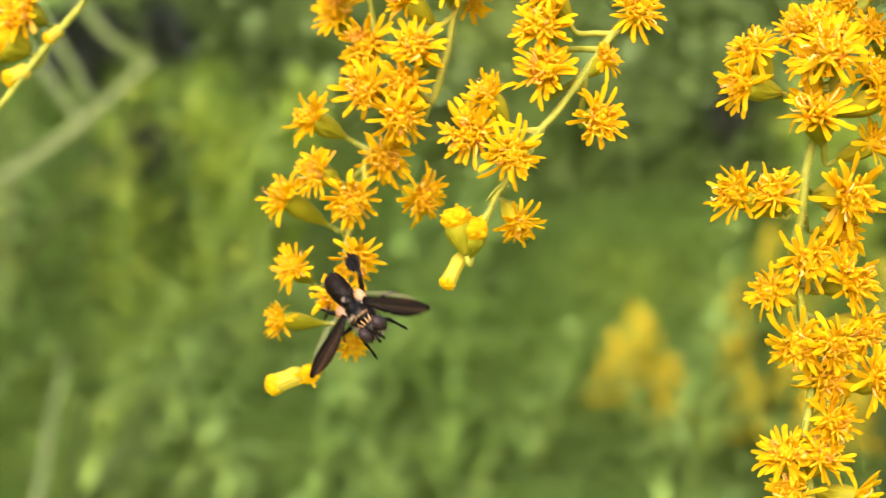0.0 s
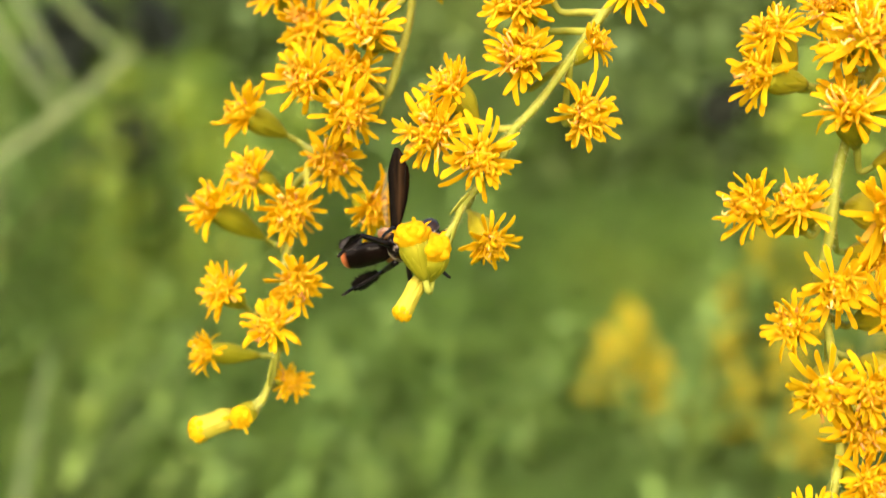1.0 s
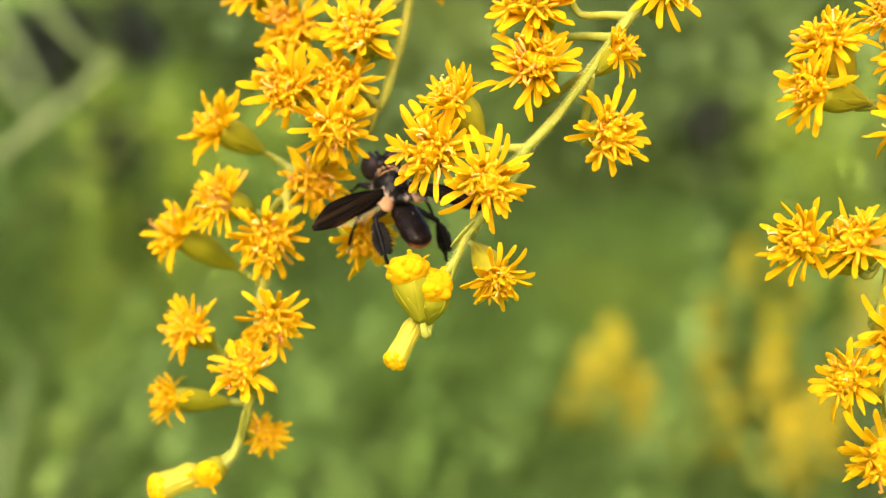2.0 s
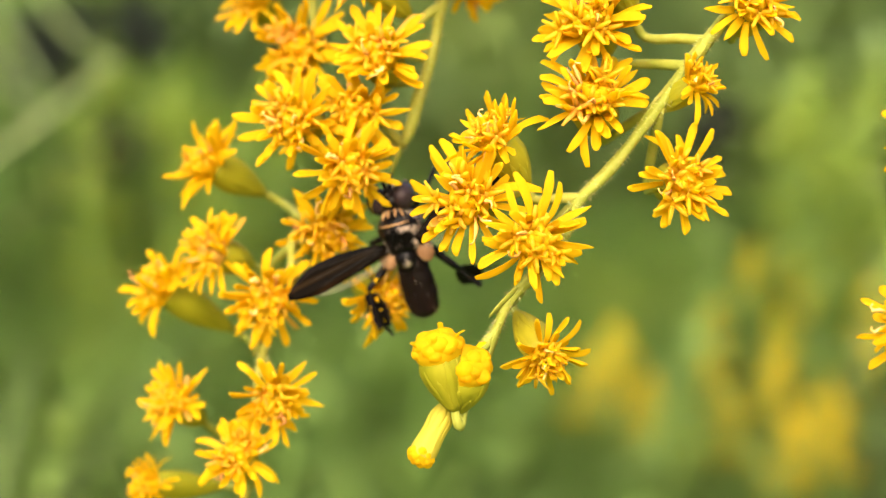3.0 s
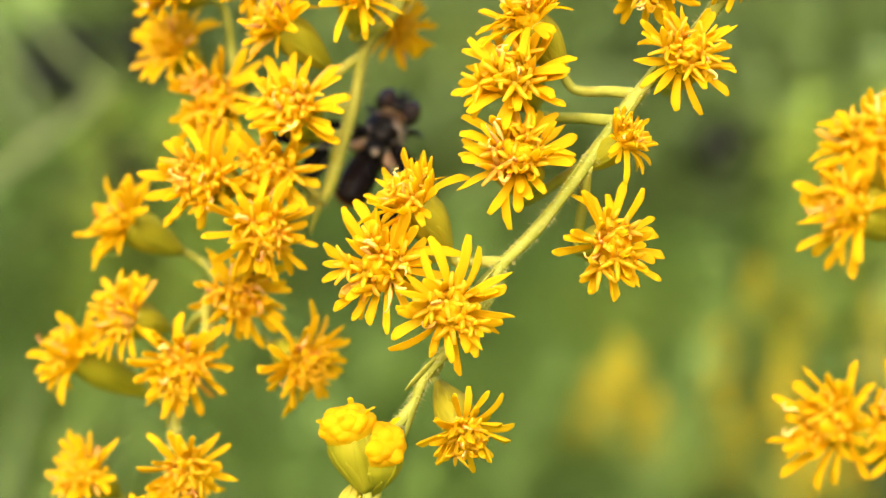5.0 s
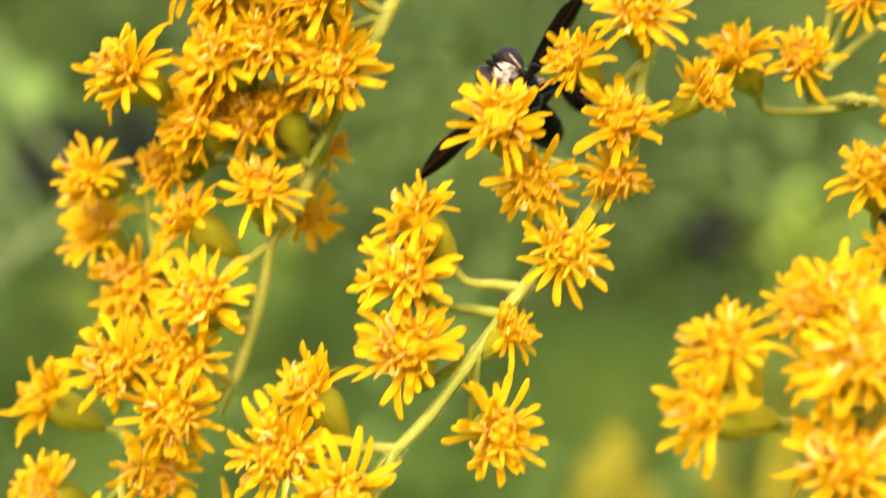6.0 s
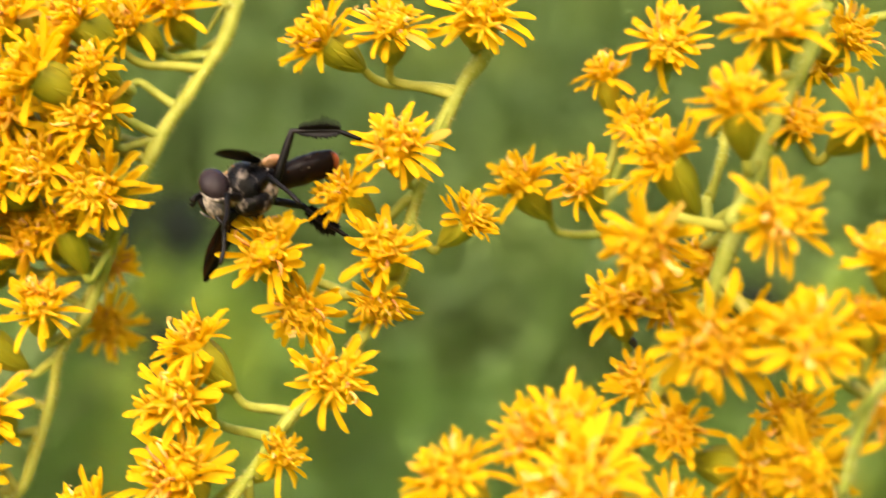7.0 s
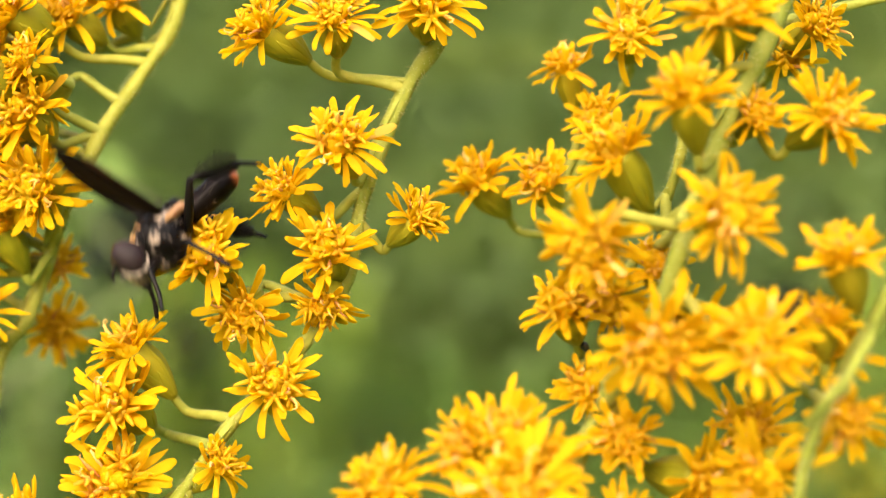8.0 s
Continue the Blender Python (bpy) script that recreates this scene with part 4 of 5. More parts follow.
head(spray_d, 43.51, -12.37, 23.91, (-0.09, -0.53, 0.84), 1.76, 2.22)
head(spray_d, 44.31, -13.08, 19.67, (0.23, -0.92, -0.31), 2.21, 2.12)
head(spray_d, 41.36, -3.00, 39.14, (-0.49, -0.78, -0.39), 1.98, 1.91)
head(spray_e, -41.81, 20.00, 24.15, (-0.40, -0.89, 0.23), 3.69, 3.55)
head(spray_e, -44.34, 21.00, 21.31, (-0.88, -0.24, 0.40), 2.65, 3.11, "bud")
head(spray_e, -45.89, 22.00, 23.73, (-0.39, -0.87, 0.29), 4.00, 3.85)
head(spray_e, -39.35, 20.00, 21.21, (-0.73, -0.24, -0.64), 0.79, 1.95, "tip")
head(spray_e, -43.30, 20.00, 17.21, (-0.85, -0.24, -0.46), 1.05, 2.46, "tip")
head(spray_a, 5.20, -0.34, 31.00, (-0.38, -0.90, -0.21), 3.03, 2.92)
head(spray_a, -1.45, 5.95, 31.39, (-0.49, -0.86, -0.11), 2.97, 2.86)
head(spray_a, -0.53, 6.22, 35.87, (-0.54, -0.84, 0.08), 2.91, 2.80)
head(spray_a, 4.73, 5.05, 42.32, (-0.37, -0.73, 0.57), 2.72, 2.63)
head(spray_a, 4.99, -2.45, 37.20, (-0.59, -0.75, 0.29), 2.09, 2.01)
head(spray_a, -1.56, 6.37, 42.96, (-0.54, -0.74, 0.39), 2.91, 2.80)
head(spray_a, 1.15, 7.98, 29.31, (-0.54, -0.84, 0.05), 2.34, 2.24)
head(spray_c, 38.99, -9.50, 12.61, (0.42, -0.86, -0.28), 2.75, 2.89)
head(spray_c, 35.01, -9.00, 18.52, (-0.25, -0.93, 0.28), 2.40, 2.52)
head(spray_c, 40.91, -7.00, 17.01, (0.70, -0.68, 0.20), 2.70, 2.84)
head(spray_a, 4.62, -1.20, 34.65, (-0.30, -0.90, 0.30), 2.95, 2.86)
head(spray_a, -1.08, 1.50, 31.29, (-0.60, -0.75, 0.25), 3.10, 3.01)
head(spray_a, -2.71, 2.50, 36.71, (-0.50, -0.80, 0.35), 3.20, 3.10)
head(spray_a, 0.32, 4.00, 28.56, (-0.35, -0.90, 0.20), 2.90, 2.81)
head(spray_a, -2.34, 3.00, 28.02, (-0.60, -0.75, 0.30), 3.00, 2.91)
head(spray_a, 1.75, 0.50, 32.14, (-0.45, -0.85, 0.25), 2.90, 2.81)


# ---- the fly, in mm in its own space: +x forward, +z up ----
def fly_materials():
    m, nt, b = material("black_fly_body", 0.3)
    b.inputs["Specular IOR Level"].default_value = 0.09
    col = ramp(nt, noise_at(nt, 1300, 3), [(0.42, (0.002, 0.0015, 0.0015)), (0.50, (0.007, 0.005, 0.005)), (0.55, (0.07, 0.055, 0.047)), (0.64, (0.28, 0.215, 0.17))])
    nt.links.new(col, b.inputs["Base Color"])
    relief(nt, b, noise_at(nt, 1500, 4), 0.8, 0.0002)
    black = m
    m, nt, b = material("black_fly_leg", 0.4)
    b.inputs["Specular IOR Level"].default_value = 0.12
    nt.links.new(ramp(nt, noise_at(nt, 900, 3), [(0.4, (0.002, 0.0015, 0.0015)), (0.7, (0.010, 0.007, 0.006))]), b.inputs["Base Color"])
    leg_black = m
    m, nt, b = material("dark_brown_abdomen", 0.3)
    b.inputs["Specular IOR Level"].default_value = 0.06
    tc = nt.nodes.new("ShaderNodeTexCoord")
    sep = nt.nodes.new("ShaderNodeSeparateXYZ")
    nt.links.new(tc.outputs["Object"], sep.inputs[0])
    tip = nt.nodes.new("ShaderNodeMapRange")
    tip.inputs[1].default_value, tip.inputs[2].default_value = -0.0034, -0.0038
    nt.links.new(sep.outputs[0], tip.inputs[0])
    below = nt.nodes.new("ShaderNodeMapRange")
    below.inputs[1].default_value, below.inputs[2].default_value = 0.0001, -0.0003
    nt.links.new(sep.outputs[2], below.inputs[0])
    both = nt.nodes.new("ShaderNodeMath")
    both.operation = "MULTIPLY"
    nt.links.new(tip.outputs[0], both.inputs[0])
    nt.links.new(below.outputs[0], both.inputs[1])
    low = nt.nodes.new("ShaderNodeMapRange")
    low.inputs[1].default_value, low.inputs[2].default_value = -0.00045, -0.0008
    nt.links.new(sep.outputs[2], low.inputs[0])
    dark = ramp(nt, noise_at(nt, 700, 4), [(0.3, (0.003, 0.0018, 0.0015)), (0.6, (0.006, 0.0035, 0.003)), (0.8, (0.018, 0.009, 0.007))])
    c1 = blend(nt, "MIX", low.outputs[0], dark, (0.004, 0.002, 0.0017))
    c2 = blend(nt, "MIX", both.outputs[0], c1, (0.34, 0.10, 0.035))
    nt.links.new(c2, b.inputs["Base Color"])
    relief(nt, b, noise_at(nt, 2200, 3, (0.3, 1, 1)), 0.4, 0.0001)
    abdomen = m
    m, nt, b = material("maroon_compound_eye", 0.25)
    b.inputs["Specular IOR Level"].default_value = 0.12
    nt.links.new(ramp(nt, noise_at(nt, 600, 3), [(0.3, (0.012, 0.008, 0.009)), (0.7, (0.028, 0.018, 0.020))]), b.inputs["Base Color"])
    vor = nt.nodes.new("ShaderNodeTexVoronoi")
    vor.inputs["Scale"].default_value = 14000
    relief(nt, b, vor.outputs["Distance"], 0.25, 0.00005)
    eye = m
    m, nt, b = material("pale_dusty_face", 0.6)
    nt.links.new(ramp(nt, noise_at(nt, 1500, 4), [(0.40, (0.012, 0.009, 0.008)), (0.49, (0.13, 0.10, 0.08)), (0.66, (0.42, 0.34, 0.27))]), b.inputs["Base Color"])
    face = m
    m, nt, b = material("golden_thorax_stripe", 0.5)
    nt.links.new(ramp(nt, noise_at(nt, 1500, 4), [(0.3, (0.20, 0.10, 0.035)), (0.7, (0.42, 0.24, 0.09))]), b.inputs["Base Color"])
    stripe = m
    m, nt, b = material("tan_squama", 0.45)
    col = ramp(nt, noise_at(nt, 900, 3), [(0.3, (0.18, 0.08, 0.035)), (0.7, (0.40, 0.22, 0.11))])
    nt.links.new(col, b.inputs["Base Color"])
    thin(nt, b, col, 0.25)
    squama = m
    m, nt, b = material("smoky_brown_wing", 0.55)
    smoky = ramp(nt, noise_at(nt, 420, 3, (2.2, 0.25, 1)), [(0.35, (0.002, 0.0015, 0.001)), (0.55, (0.006, 0.0035, 0.002)), (0.72, (0.045, 0.020, 0.008))])
    # a tawny streak along the middle of the wing
    tc = nt.nodes.new("ShaderNodeTexCoord")
    sep = nt.nodes.new("ShaderNodeSeparateXYZ")
    nt.links.new(tc.outputs["Object"], sep.inputs[0])
    across = nt.nodes.new("ShaderNodeMapRange")
    across.inputs[1].default_value, across.inputs[2].default_value = -0.0008, 0.0008
    nt.links.new(sep.outputs[0], across.inputs[0])
    streak = ramp(nt, across.outputs[0], [(0.42, (0, 0, 0)), (0.52, (0.55, 0.55, 0.55)), (0.60, (0.3, 0.3, 0.3)), (0.66, (0, 0, 0))])
    col = blend(nt, "MIX", streak, smoky, (0.048, 0.027, 0.012))
    nt.links.new(col, b.inputs["Base Color"])
    relief(nt, b, noise_at(nt, 900, 2, (3, 0.2, 1)), 0.5, 0.0001)
    b.inputs["Specular IOR Level"].default_value = 0.05
    thin(nt, b, col, 0.35)
    wing = m
    m, nt, b = material("clear_wing_margin", 0.25)
    b.inputs["Base Color"].default_value = (0.22, 0.19, 0.13, 1)
    b.inputs["Alpha"].default_value = 0.14
    b.inputs["Specular IOR Level"].default_value = 0.1
    clear = m
    return black, leg_black, abdomen, eye, face, stripe, squama, wing, clear


def wing_outline(u):
    return max(0.10, (0.36 + 1.75 * u - 1.15 * u * u) * min(1.0, (max(0.0, 1.02 - u) * 3.2) ** 0.6))


def build_fly():
    black, leg_black, abdomen, eye, face, stripe, squama, wing, clear = fly_materials()
    root = new("fly")
    tagged(root, "black feather-legged fly with smoky wings and tan wing bases", "fly")

    def part(name, piece, mat, parent, label="", m=None):
        v, f = scaled(piece)
        return place(name, mesh_of(name, v, f, mat), parent, m or Matrix(), label)

    def segment(u, a):
        full = max(0.0, 1 - u ** 4) ** 0.45 / max(0.02, math.sqrt(max(0.0, 1 - u * u)))
        return min(full, 1.6) * (1 + 0.03 * math.sin(u * 14) - 0.12 * max(0, u))

    part("thorax", ball((1.15, 0, -0.1), (1.62, 1.32, 1.40), 14, 20, lambda u, a: 1 + 0.05 * math.sin(u * 7)), black, root, "black bristly thorax")
    ab = part("abdomen", ball((-2.0, 0, -0.15), (2.0, 1.0, 0.72), 22, 20, segment), abdomen, root, "dark brown abdomen with an orange tip")
    for y in (-0.58, -0.2, 0.2, 0.58):
        pts = [Vector((2.62 - 0.3 * k * 0.36 - abs(y) * 0.25, y * (0.8 + 0.08 * k), 0)) for k in range(5)]
        for p in pts:
            q = 1 - ((p.x - 1.15) / 1.62) ** 2 - (p.y / 1.32) ** 2
            p.z = 1.40 * math.sqrt(max(q, 0.02)) - 0.11
        part("stripe", tube(pts, lambda u: 0.10 - 0.05 * u, 6), stripe, root, "golden stripe")
    pts = []
    for k in range(9):
        a = -0.75 + 1.5 * k / 8
        pts.append(Vector((1.7, 1.25 * math.sin(a), 1.325 * math.cos(a) - 0.1)))
    part("stripe", tube(pts, lambda u: 0.055, 6), stripe, root, "golden cross band")
    part("coxae", ball((1.3, 0, -1.15), (1.05, 0.85, 0.7), 8, 14), black, root, "dark leg bases")
    part("scutellum", ball((-0.35, 0, 0.72), (0.55, 0.62, 0.36), 8, 14), black, root)
    hd = part("head", ball((2.95, 0, -0.05), (0.66, 1.0, 1.0), 10, 18), leg_black, root, "black head with silvery face")
    part("face", ball((3.2, 0, -0.46), (0.62, 0.80, 0.94), 10, 16), face, hd, "pale dusty face")
    for s in (-1, 1):
        part("eye", ball((3.08, s * 0.78, 0.21), (0.78, 0.62, 0.95), 14, 20), eye, hd, "large maroon compound eye")
        ring = [Vector((3.08 + 0.88 * math.cos(k * math.pi / 9), s * (0.84 + 0.1 * math.cos(k * math.pi / 9)), 0.20 + 1.05 * math.sin(k * math.pi / 9))) for k in range(8, 18)]
        part("eye_rim", tube(ring, lambda u: 0.04 + 0.06 * math.sin(u * 3.1), 6), face, hd, "pale rim behind the eye")
        part("antenna", joined([tube([Vector((3.6, s * 0.14, 0.3)), Vector((4.05, s * 0.2, 0.2)), Vector((4.4, s * 0.24, -0.06))], lambda u: 0.08 + 0.07 * u, 6),
                                tube([Vector((4.05, s * 0.2, 0.22)), Vector((4.35, s * 0.3, 0.48))], lambda u: 0.02, 4)]), leg_black, hd, "short black antenna")
        part("squama", ball((-0.15, s * 1.12, 0.30), (0.72, 0.52, 0.26), 8, 14, lambda u, a: 1 + 0.12 * math.sin(3 * a + 4 * u)), squama, root, "tan rounded wing scale")
    part("proboscis", tube(curve_points([(3.3, 0, -0.75), (3.45, 0, -1.3), (3.3, 0, -1.8)], 3), lambda u: 0.16 - 0.06 * u, 7), leg_black, hd, "black mouthpart")
    for y in (-0.42, 0.0, 0.42):
        part("face_stripe", tube(curve_points([(3.76 - abs(y) * 0.3, y * 0.55, 0.06), (3.84 - abs(y) * 0.4, y * 0.85, -0.4), (3.62 - abs(y) * 0.3, y * 0.75, -0.92)], 3), lambda u: 0.09 - 0.03 * u, 6), leg_black, hd, "dark stripe on the face")
    part("frons_band", tube([Vector((3.15, 0, 0.9)), Vector((3.5, 0, 0.6)), Vector((3.62, 0, 0.25))], lambda u: 0.2 - 0.05 * u, 6), leg_black, hd, "dark band between the eyes")
    r = random.Random(2)
    bristles = []
    for k in range(70):
        a, u = r.uniform(-1.7, 1.7), r.uniform(-0.9, 0.95)
        n = Vector((u, math.sqrt(1 - u * u) * math.sin(a), math.sqrt(1 - u * u) * math.cos(a)))
        p = Vector((1.15 + 1.62 * n.x, 1.32 * n.y, 1.40 * n.z - 0.1))
        bristles.append(tube([p, p + (n + Vector((-0.7, 0, 0))) * r.uniform(0.25, 0.5)], lambda w: 0.022 * (1 - 0.8 * w), 4))
    for k in range(50):
        a, u = r.uniform(-2.2, 2.2), r.uniform(-0.98, 0.6)
        n = Vector((u, math.sqrt(1 - u * u) * math.sin(a), math.sqrt(1 - u * u) * math.cos(a)))
        p = Vector((-2.0 + 1.95 * n.x, 1.0 * n.y, -0.15 + 0.72 * n.z))
        bristles.append(tube([p, p + (n + Vector((-1.2, 0, 0))) * r.uniform(0.15, 0.3)], lambda w: 0.018 * (1 - 0.8 * w), 4))
    part("bristles", joined(bristles), black, root, "short black bristles")

    wings = {}
    for side, s in (("left", 1), ("right", -1)):
        length = 6.2
        v, f = sheet(length, 1.62, 0.05, 0.02, 0.12, wing_outline, 12, 5)
        v = [Vector((p.x + 0.25 * math.sin(p.y / length * 3.0) - 0.25, p.y * s, p.z)) for p in v]
        w = part("wing", (v, f), wing, root, "smoky brown wing", Matrix.Translation((0.7 * MM, s * 0.9 * MM, 0.70 * MM)))
        for off, end in ((0.27, 5.6), (0.02, 5.4), (-0.25, 4.6), (-0.42, 3.2)):
            pts = curve_points([(off * 0.2, 0.1 * s, 0.05), (off * 1.2 + 0.05, end * 0.5 * s, 0.07), (off * 1.9, end * s, 0.09)], 4)
            part("vein", tube(pts, lambda u: 0.05 - 0.03 * u, 5), leg_black, w, "dark wing vein")
        v, f = sheet(4.4, 0.42, 0.03, 0.02, 0.1, lambda u: math.sin((0.1 + 0.88 * u) * 3.1) ** 0.6 + 0.05, 10, 3)
        v = [Vector((p.x - 0.84 - 0.2 * math.sin(p.y / 4.4 * 3.1), (p.y + 0.3) * s, p.z + 0.08)) for p in v]
        part("margin", (v, f), clear, w, "clear pale hind margin")
        wings[side] = w
    for s in (-1, 1):
        for name, pts in (("foreleg", [(2.1, 0.6, -0.9), (2.9, 1.5, -1.1), (3.4, 1.7, -2.3), (3.9, 1.9, -3.0)]),
                          ("midleg", [(1.0, 0.9, -0.9), (0.7, 2.4, -1.3), (0.3, 3.0, -2.8), (0.1, 3.2, -3.7)]),
                          ("hind_leg", [(0.1, 0.8, -0.9), (-1.5, 2.5, 0.9), (-3.7, 2.7, 0.0), (-4.7, 2.6, -0.9)])):
            if name == "hind_leg" and s < 0:
                pts = [(0.1, 0.8, -0.9), (-1.7, 2.2, -1.0), (-2.9, 2.5, -2.8), (-3.4, 2.5, -3.6)]
            p = [Vector((q[0], s * q[1], q[2])) for q in pts]
            line = []
            for a, b in zip(p, p[1:]):
                line += [a.lerp(b, k / 4) for k in range(4)]
            line.append(p[-1])
            leg = part(name, tube(line, lambda u: 0.24 - 0.16 * u + 0.03 * math.sin(u * 9), 7), leg_black, root, "thin black leg")
            if name == "hind_leg":
                fr = []
                a, b = p[1], p[2]
                along = (b - a).normalized()
                out = Vector((0.35, 0, 1)).cross(along).cross(along).normalized() * -1
                for k in range(34):
                    q = a.lerp(b, 0.12 + 0.9 * k / 33)
                    across = out.cross(along)
                    for d in (out, out * -0.6, across, across * -0.8):
                        v, f = sheet(0.95 * d.length * r.uniform(0.75, 1.1) * (0.45 + 0.55 * math.sin(k / 33 * 2.8 + 0.2)), 0.12, 0.03, 0.1, 0.3, leaf_shape, 3, 3)
                        m = Matrix.Translation(q) @ (d.normalized() + along * 0.45).to_track_quat("Y", "Z").to_matrix().to_4x4()
                        fr.append(([m @ x for x in v], f))
                part("fringe", joined(fr), leg_black, leg, "feathery black fringe")
    return root, wings


fly, fly_wings = build_fly()


def aphid(x, y, z, turn):
    m, nt, b = material("black_aphid", 0.4)
    nt.links.new(ramp(nt, noise_at(nt, 900, 2), [(0.3, (0.004, 0.004, 0.004)), (0.7, (0.02, 0.018, 0.015))]), b.inputs["Base Color"])
    ob = new("aphid", mesh_of("aphid", *scaled(joined([ball((0, 0, 0), (0.32, 0.2, 0.18), 8, 10), ball((0.3, 0, 0), (0.13, 0.13, 0.11), 6, 8)])), m))
    ob.matrix_basis = Matrix.Translation(mm(x, y, z)) @ pose(0, 0, 0, 0, 50, turn)
    return tagged(ob, "tiny black aphid on an olive flower cup", "aphid", "aphids")


aphid(32.88, -4.90, 23.25, 20)
aphid(33.23, -4.90, 23.02, 60)


def fly_pose(x, y, z, heading, toward, roll):
    """Fly pose: place in mm; heading in the plane facing the walk, tilt of the head towards it and roll from back-on, degrees."""
    h, t, r = radians(heading), radians(toward), radians(roll)
    ahead = Vector((math.cos(t) * math.cos(h), -math.sin(t), math.cos(t) * math.sin(h)))
    up = Vector((0, -1, 0)) - ahead * ahead.dot(Vector((0, -1, 0)))
    up.normalize()
    up = up * math.cos(r) + ahead.cross(up) * math.sin(r)
    side = up.cross(ahead)
    m = Matrix((ahead, side, up)).transposed().to_4x4()
    return Matrix.Translation(mm(x, y, z)) @ m @ Matrix.Translation((-1.2 * MM, 0, 0))


def wing_pose(s, sweep, lift, twist=0):
    """A wing's pose on the fly: swept forward and lifted, in degrees; s is 1 for the left wing."""
    return (Matrix.Translation((0.7 * MM, s * 0.9 * MM, 0.70 * MM)) @ Matrix.Rotation(radians(-s * sweep), 4, "Z")
            @ Matrix.Rotation(radians(s * lift), 4, "X") @ Matrix.Rotation(radians(twist), 4, "Y"))


def motions():
    # the breeze swings two of the sprays
    rest, sway = mm(43, -7, 42), Vector((2.8, 6.1, 1.0)) * MM
    walk(spray_c, [(t, Matrix.Translation(rest + sway * u)) for t, u in ((0, 1), (2.2, 1), (5.3, 0), (8, 0))])
    rest, sway = mm(11, 3, 44), Vector((-0.88, 0, 0.57)) * MM
    walk(spray_a, [(t, Matrix.Translation(rest + sway * u)) for t, u in ((0, 0), (6, 0), (6.25, 0.5), (6.5, 1), (8, 1))])
    walk(fly, [
        (0, fly_pose(-6.55, -1.00, -5.52, -47, 26, 4)),
        (0.1, fly_pose(-6.42, -0.60, -3.82, -40, 20, 0)),
        (0.2, fly_pose(-6.34, -0.20, -2.80, -22, 20, 10)),
        (0.3, fly_pose(-3.85, 0.19, -0.84, -8, 15, 0)),
        (0.4, fly_pose(-5.66, 0.59, -0.81, 12, 10, 0)),
        (0.5, fly_pose(-5.41, 0.99, 0.25, 25, -3, 12)),
        (0.6, fly_pose(-4.64, 1.29, 1.63, 38, 10, 0)),
        (0.7, fly_pose(-2.08, 1.59, 0.76, 38, 5, 60)),
        (0.8, fly_pose(-0.51, 1.89, 0.53, 30, 0, 120)),
        (0.9, fly_pose(-0.04, 2.19, 1.37, 24, 0, 160)),
        (1, fly_pose(1.26, 2.49, 2.36, 14, 7, 212)),
        (1.2, fly_pose(1.66, 3.29, 4.17, 28, 0, 150)),
        (1.3, fly_pose(2.38, 3.70, 4.82, 45, -5, 90)),
        (1.4, fly_pose(2.19, 4.10, 5.86, 70, -15, 40)),
        (1.5, fly_pose(3.10, 4.50, 7.43, 81, -38, -19)),
        (1.8, fly_pose(1.65, 4.80, 6.54, 104, -34, 7)),
        (2, fly_pose(0.43, 5.00, 8.41, 120, -31, 24)),
        (2.2, fly_pose(0.29, 5.03, 8.33, 120, -31, 24)),
        (3.3, fly_pose(-1.24, 5.19, 9.44, 109, 16, -28)),
        (3.5, fly_pose(-1.68, 5.22, 9.90, 109, 16, -28)),
        (4, fly_pose(-0.07, 5.28, 10.73, 92, 1, -25)),
        (4.1, fly_pose(0.57, 5.73, 11.16, 85, 5, -20)),
        (4.2, fly_pose(0.81, 6.19, 12.17, 82, 10, -30)),
        (4.6, fly_pose(2.23, 8.00, 14.77, 60, 0, -30)),
        (5, fly_pose(2.46, 14.00, 18.27, 64, -25, 0)),
        (5.3, fly_pose(3.68, 13.00, 21.70, 68, -35, 0)),
        (5.4, fly_pose(6.50, 12.50, 25.41, 62, -20, 40)),
        (5.5, fly_pose(9.39, 12.00, 29.10, 70, 0, 90)),
        (5.6, fly_pose(11.42, 10.50, 27.98, 100, 20, 140)),
        (5.7, fly_pose(13.92, 9.00, 26.87, 125, 35, 175)),
        (5.9, fly_pose(17.02, 4.63, 28.91, 138, 45, 180)),
        (6, fly_pose(15.0, 2.2, 30.2, 139, 52, 172)),
        (6.1, fly_pose(14.99, 1.63, 32.22, 142, 45, 180)),
        (6.3, fly_pose(12.87, 0.00, 31.91, 162, 40, 165)),
        (6.5, fly_pose(12.9, -1.62, 30.6, 193, 37, 165)),
        (6.7, fly_pose(15.04, -2.59, 30.43, 190, 30, 154)),
        (6.85, fly_pose(15.10, -3.31, 30.24, 192, 24, 134)),
        (7, fly_pose(12.95, -4.04, 31.15, 202, 19, 108)),
        (7.5, fly_pose(12.36, -4.01, 29.90, 204, 27, 117)),
        (7.6, fly_pose(12.33, -4.01, 30.42, 204, 27, 117)),
        (7.7, fly_pose(12.28, -4.01, 30.79, 204, 27, 117)),
        (7.8, fly_pose(12.18, -4.01, 32.05, 204, 5, 95)),
        (7.9, fly_pose(12.05, -4.01, 31.23, 208, 5, 95)),
        (8, fly_pose(11.69, -4.01, 28.34, 226, 13, 81)),
    ])
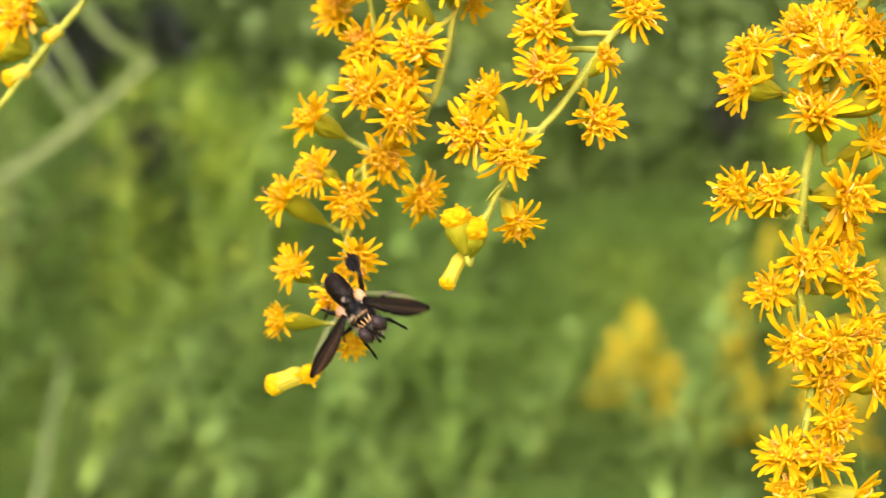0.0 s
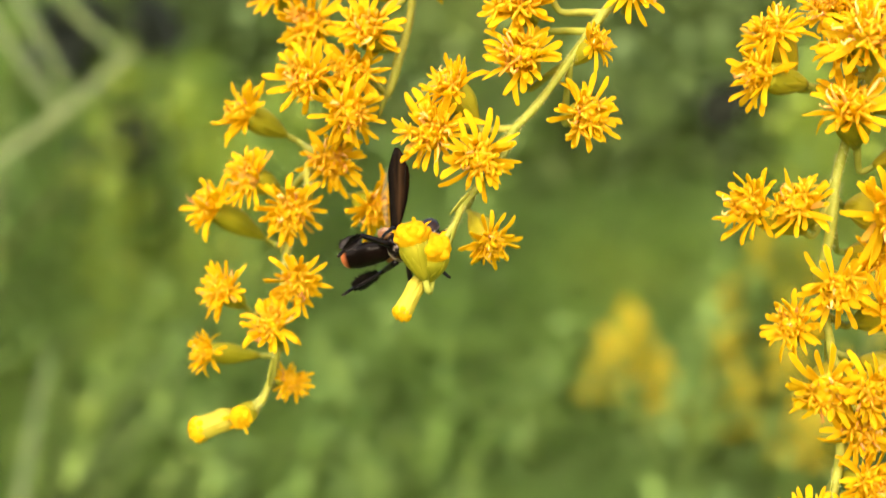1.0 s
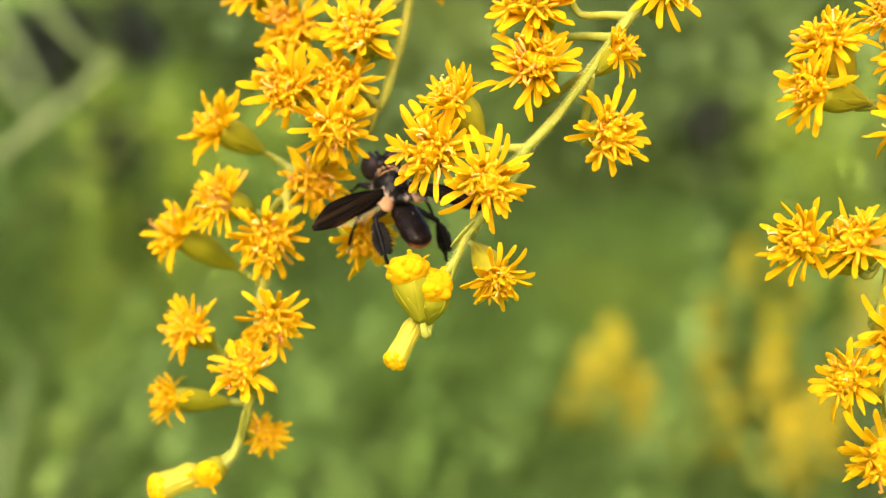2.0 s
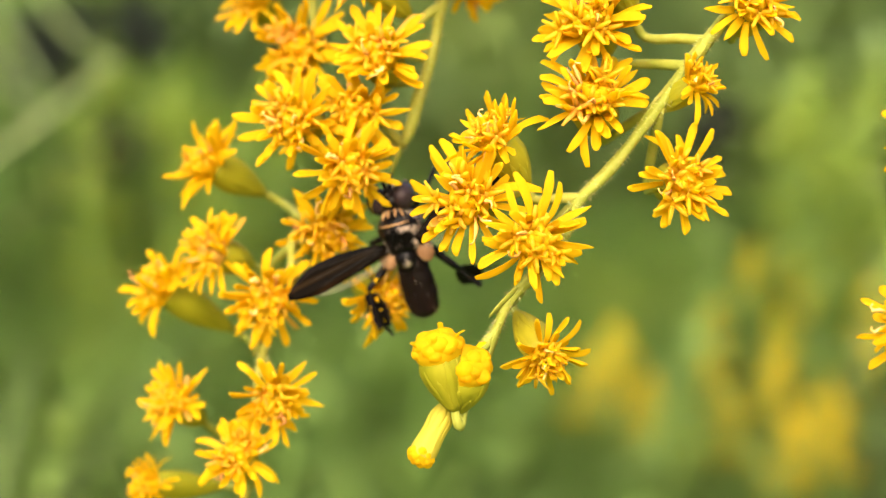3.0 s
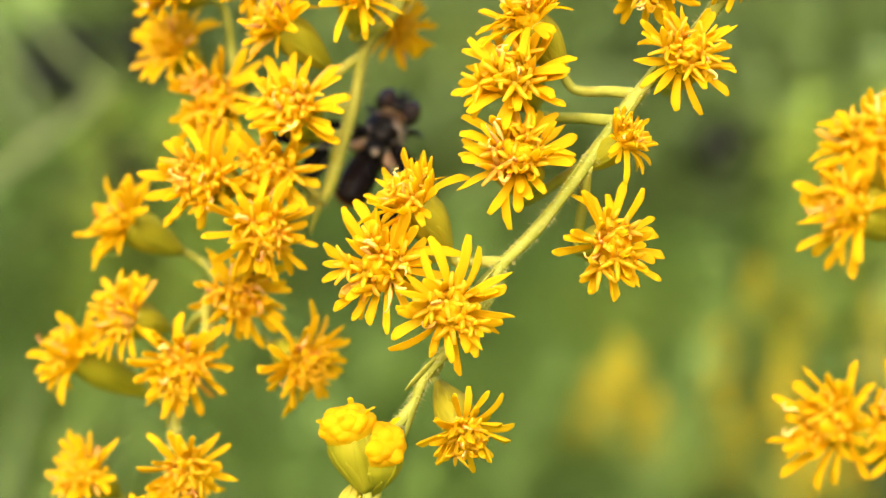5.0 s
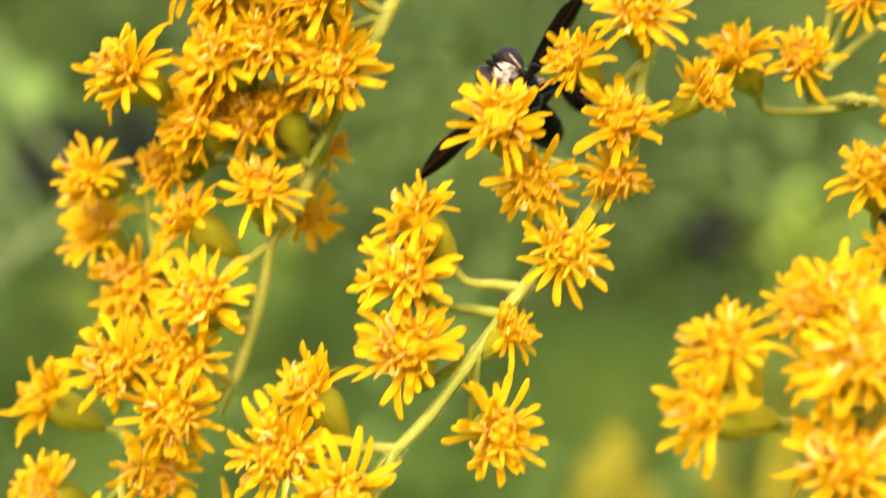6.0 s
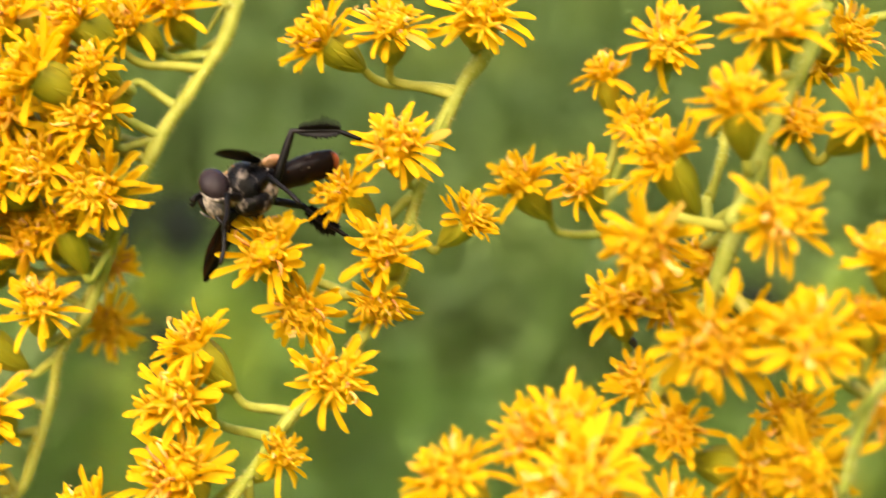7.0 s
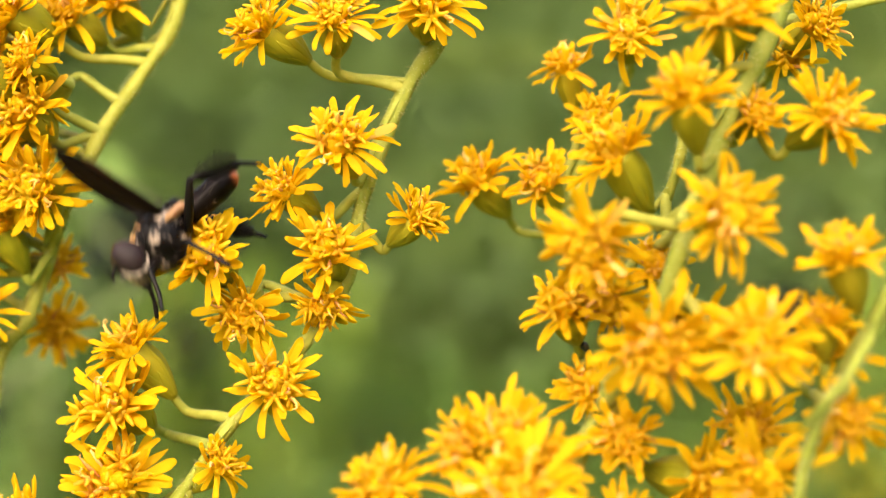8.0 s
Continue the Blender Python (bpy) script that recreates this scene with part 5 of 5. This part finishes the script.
    walk(fly_wings["left"], [
        (0, wing_pose(1, 51, -9)),
        (0.1, wing_pose(1, 45, 8)),
        (0.2, wing_pose(1, 40, 15)),
        (0.3, wing_pose(1, 8, 8)),
        (0.4, wing_pose(1, 2, 8)),
        (0.5, wing_pose(1, -7, -4)),
        (0.6, wing_pose(1, -14, 8)),
        (0.7, wing_pose(1, 0, 10)),
        (0.8, wing_pose(1, -10, 10)),
        (0.9, wing_pose(1, -20, 60)),
        (1, wing_pose(1, -20, 70)),
        (1.2, wing_pose(1, -20, 70)),
        (1.3, wing_pose(1, -20, 20)),
        (1.4, wing_pose(1, -20, 40)),
        (1.5, wing_pose(1, -36, 54, -45)),
        (1.8, wing_pose(1, -24, 18, -32)),
        (2, wing_pose(1, -16, 4, -30)),
        (2.2, wing_pose(1, -16, 4, -30)),
        (3.3, wing_pose(1, -8, 34)),
        (3.5, wing_pose(1, -8, 34)),
        (4, wing_pose(1, -11, 19)),
        (4.1, wing_pose(1, -60, 10)),
        (4.2, wing_pose(1, -70, 10)),
        (4.6, wing_pose(1, -10, 20)),
        (5, wing_pose(1, -45, 15)),
        (5.3, wing_pose(1, -65, 12)),
        (5.4, wing_pose(1, -40, 18)),
        (5.5, wing_pose(1, 0, 20)),
        (5.6, wing_pose(1, 0, 15)),
        (5.7, wing_pose(1, 0, 10)),
        (5.9, wing_pose(1, 0, 5)),
        (6, wing_pose(1, -2, 19)),
        (6.1, wing_pose(1, 5, 5)),
        (6.3, wing_pose(1, 0, 0)),
        (6.5, wing_pose(1, -36, -16)),
        (6.7, wing_pose(1, -10, -26)),
        (6.85, wing_pose(1, 9, -22)),
        (7, wing_pose(1, 29, -18, -25)),
        (7.5, wing_pose(1, 35, -28, -38)),
        (7.6, wing_pose(1, 35, -28, -38)),
        (7.7, wing_pose(1, 35, -28, -38)),
        (7.8, wing_pose(1, 10, 72)),
        (7.9, wing_pose(1, 32, 65)),
        (8, wing_pose(1, 48, 64)),
    ])
    walk(fly_wings["right"], [
        (0, wing_pose(-1, 20, 1)),
        (0.1, wing_pose(-1, 25, 8)),
        (0.2, wing_pose(-1, 15, 8)),
        (0.3, wing_pose(-1, 8, 8)),
        (0.4, wing_pose(-1, 2, 8)),
        (0.5, wing_pose(-1, 13, 9)),
        (0.6, wing_pose(-1, 10, 8)),
        (0.7, wing_pose(-1, 10, 10)),
        (0.8, wing_pose(-1, 20, 10)),
        (0.9, wing_pose(-1, 23, 5)),
        (1, wing_pose(-1, 17, 27)),
        (1.2, wing_pose(-1, 25, 10)),
        (1.3, wing_pose(-1, 30, 30)),
        (1.4, wing_pose(-1, -30, 20)),
        (1.5, wing_pose(-1, -60, 10)),
        (1.8, wing_pose(-1, -54, 10)),
        (2, wing_pose(-1, -50, 10)),
        (2.2, wing_pose(-1, -50, 10)),
        (3.3, wing_pose(-1, 40, -15)),
        (3.5, wing_pose(-1, 40, -15)),
        (4, wing_pose(-1, 10, 15)),
        (4.1, wing_pose(-1, -60, 10)),
        (4.2, wing_pose(-1, -70, 10)),
        (4.6, wing_pose(-1, -10, 20)),
        (5, wing_pose(-1, -45, 15)),
        (5.3, wing_pose(-1, -65, 12)),
        (5.4, wing_pose(-1, -40, 18)),
        (5.5, wing_pose(-1, 0, 20)),
        (5.6, wing_pose(-1, 0, 15)),
        (5.7, wing_pose(-1, 0, 10)),
        (5.9, wing_pose(-1, 0, 5)),
        (6, wing_pose(-1, -2, -1)),
        (6.1, wing_pose(-1, 0, 5)),
        (6.3, wing_pose(-1, 10, 0)),
        (6.5, wing_pose(-1, 11, -4)),
        (6.7, wing_pose(-1, 23, -4)),
        (6.85, wing_pose(-1, 32, -15)),
        (7, wing_pose(-1, 41, -27)),
        (7.5, wing_pose(-1, 17, -26)),
        (7.6, wing_pose(-1, 17, -26)),
        (7.7, wing_pose(-1, 17, -26)),
        (7.8, wing_pose(-1, 0, 20)),
        (7.9, wing_pose(-1, 28, 55)),
        (8, wing_pose(-1, 40, 72)),
    ])


motions()
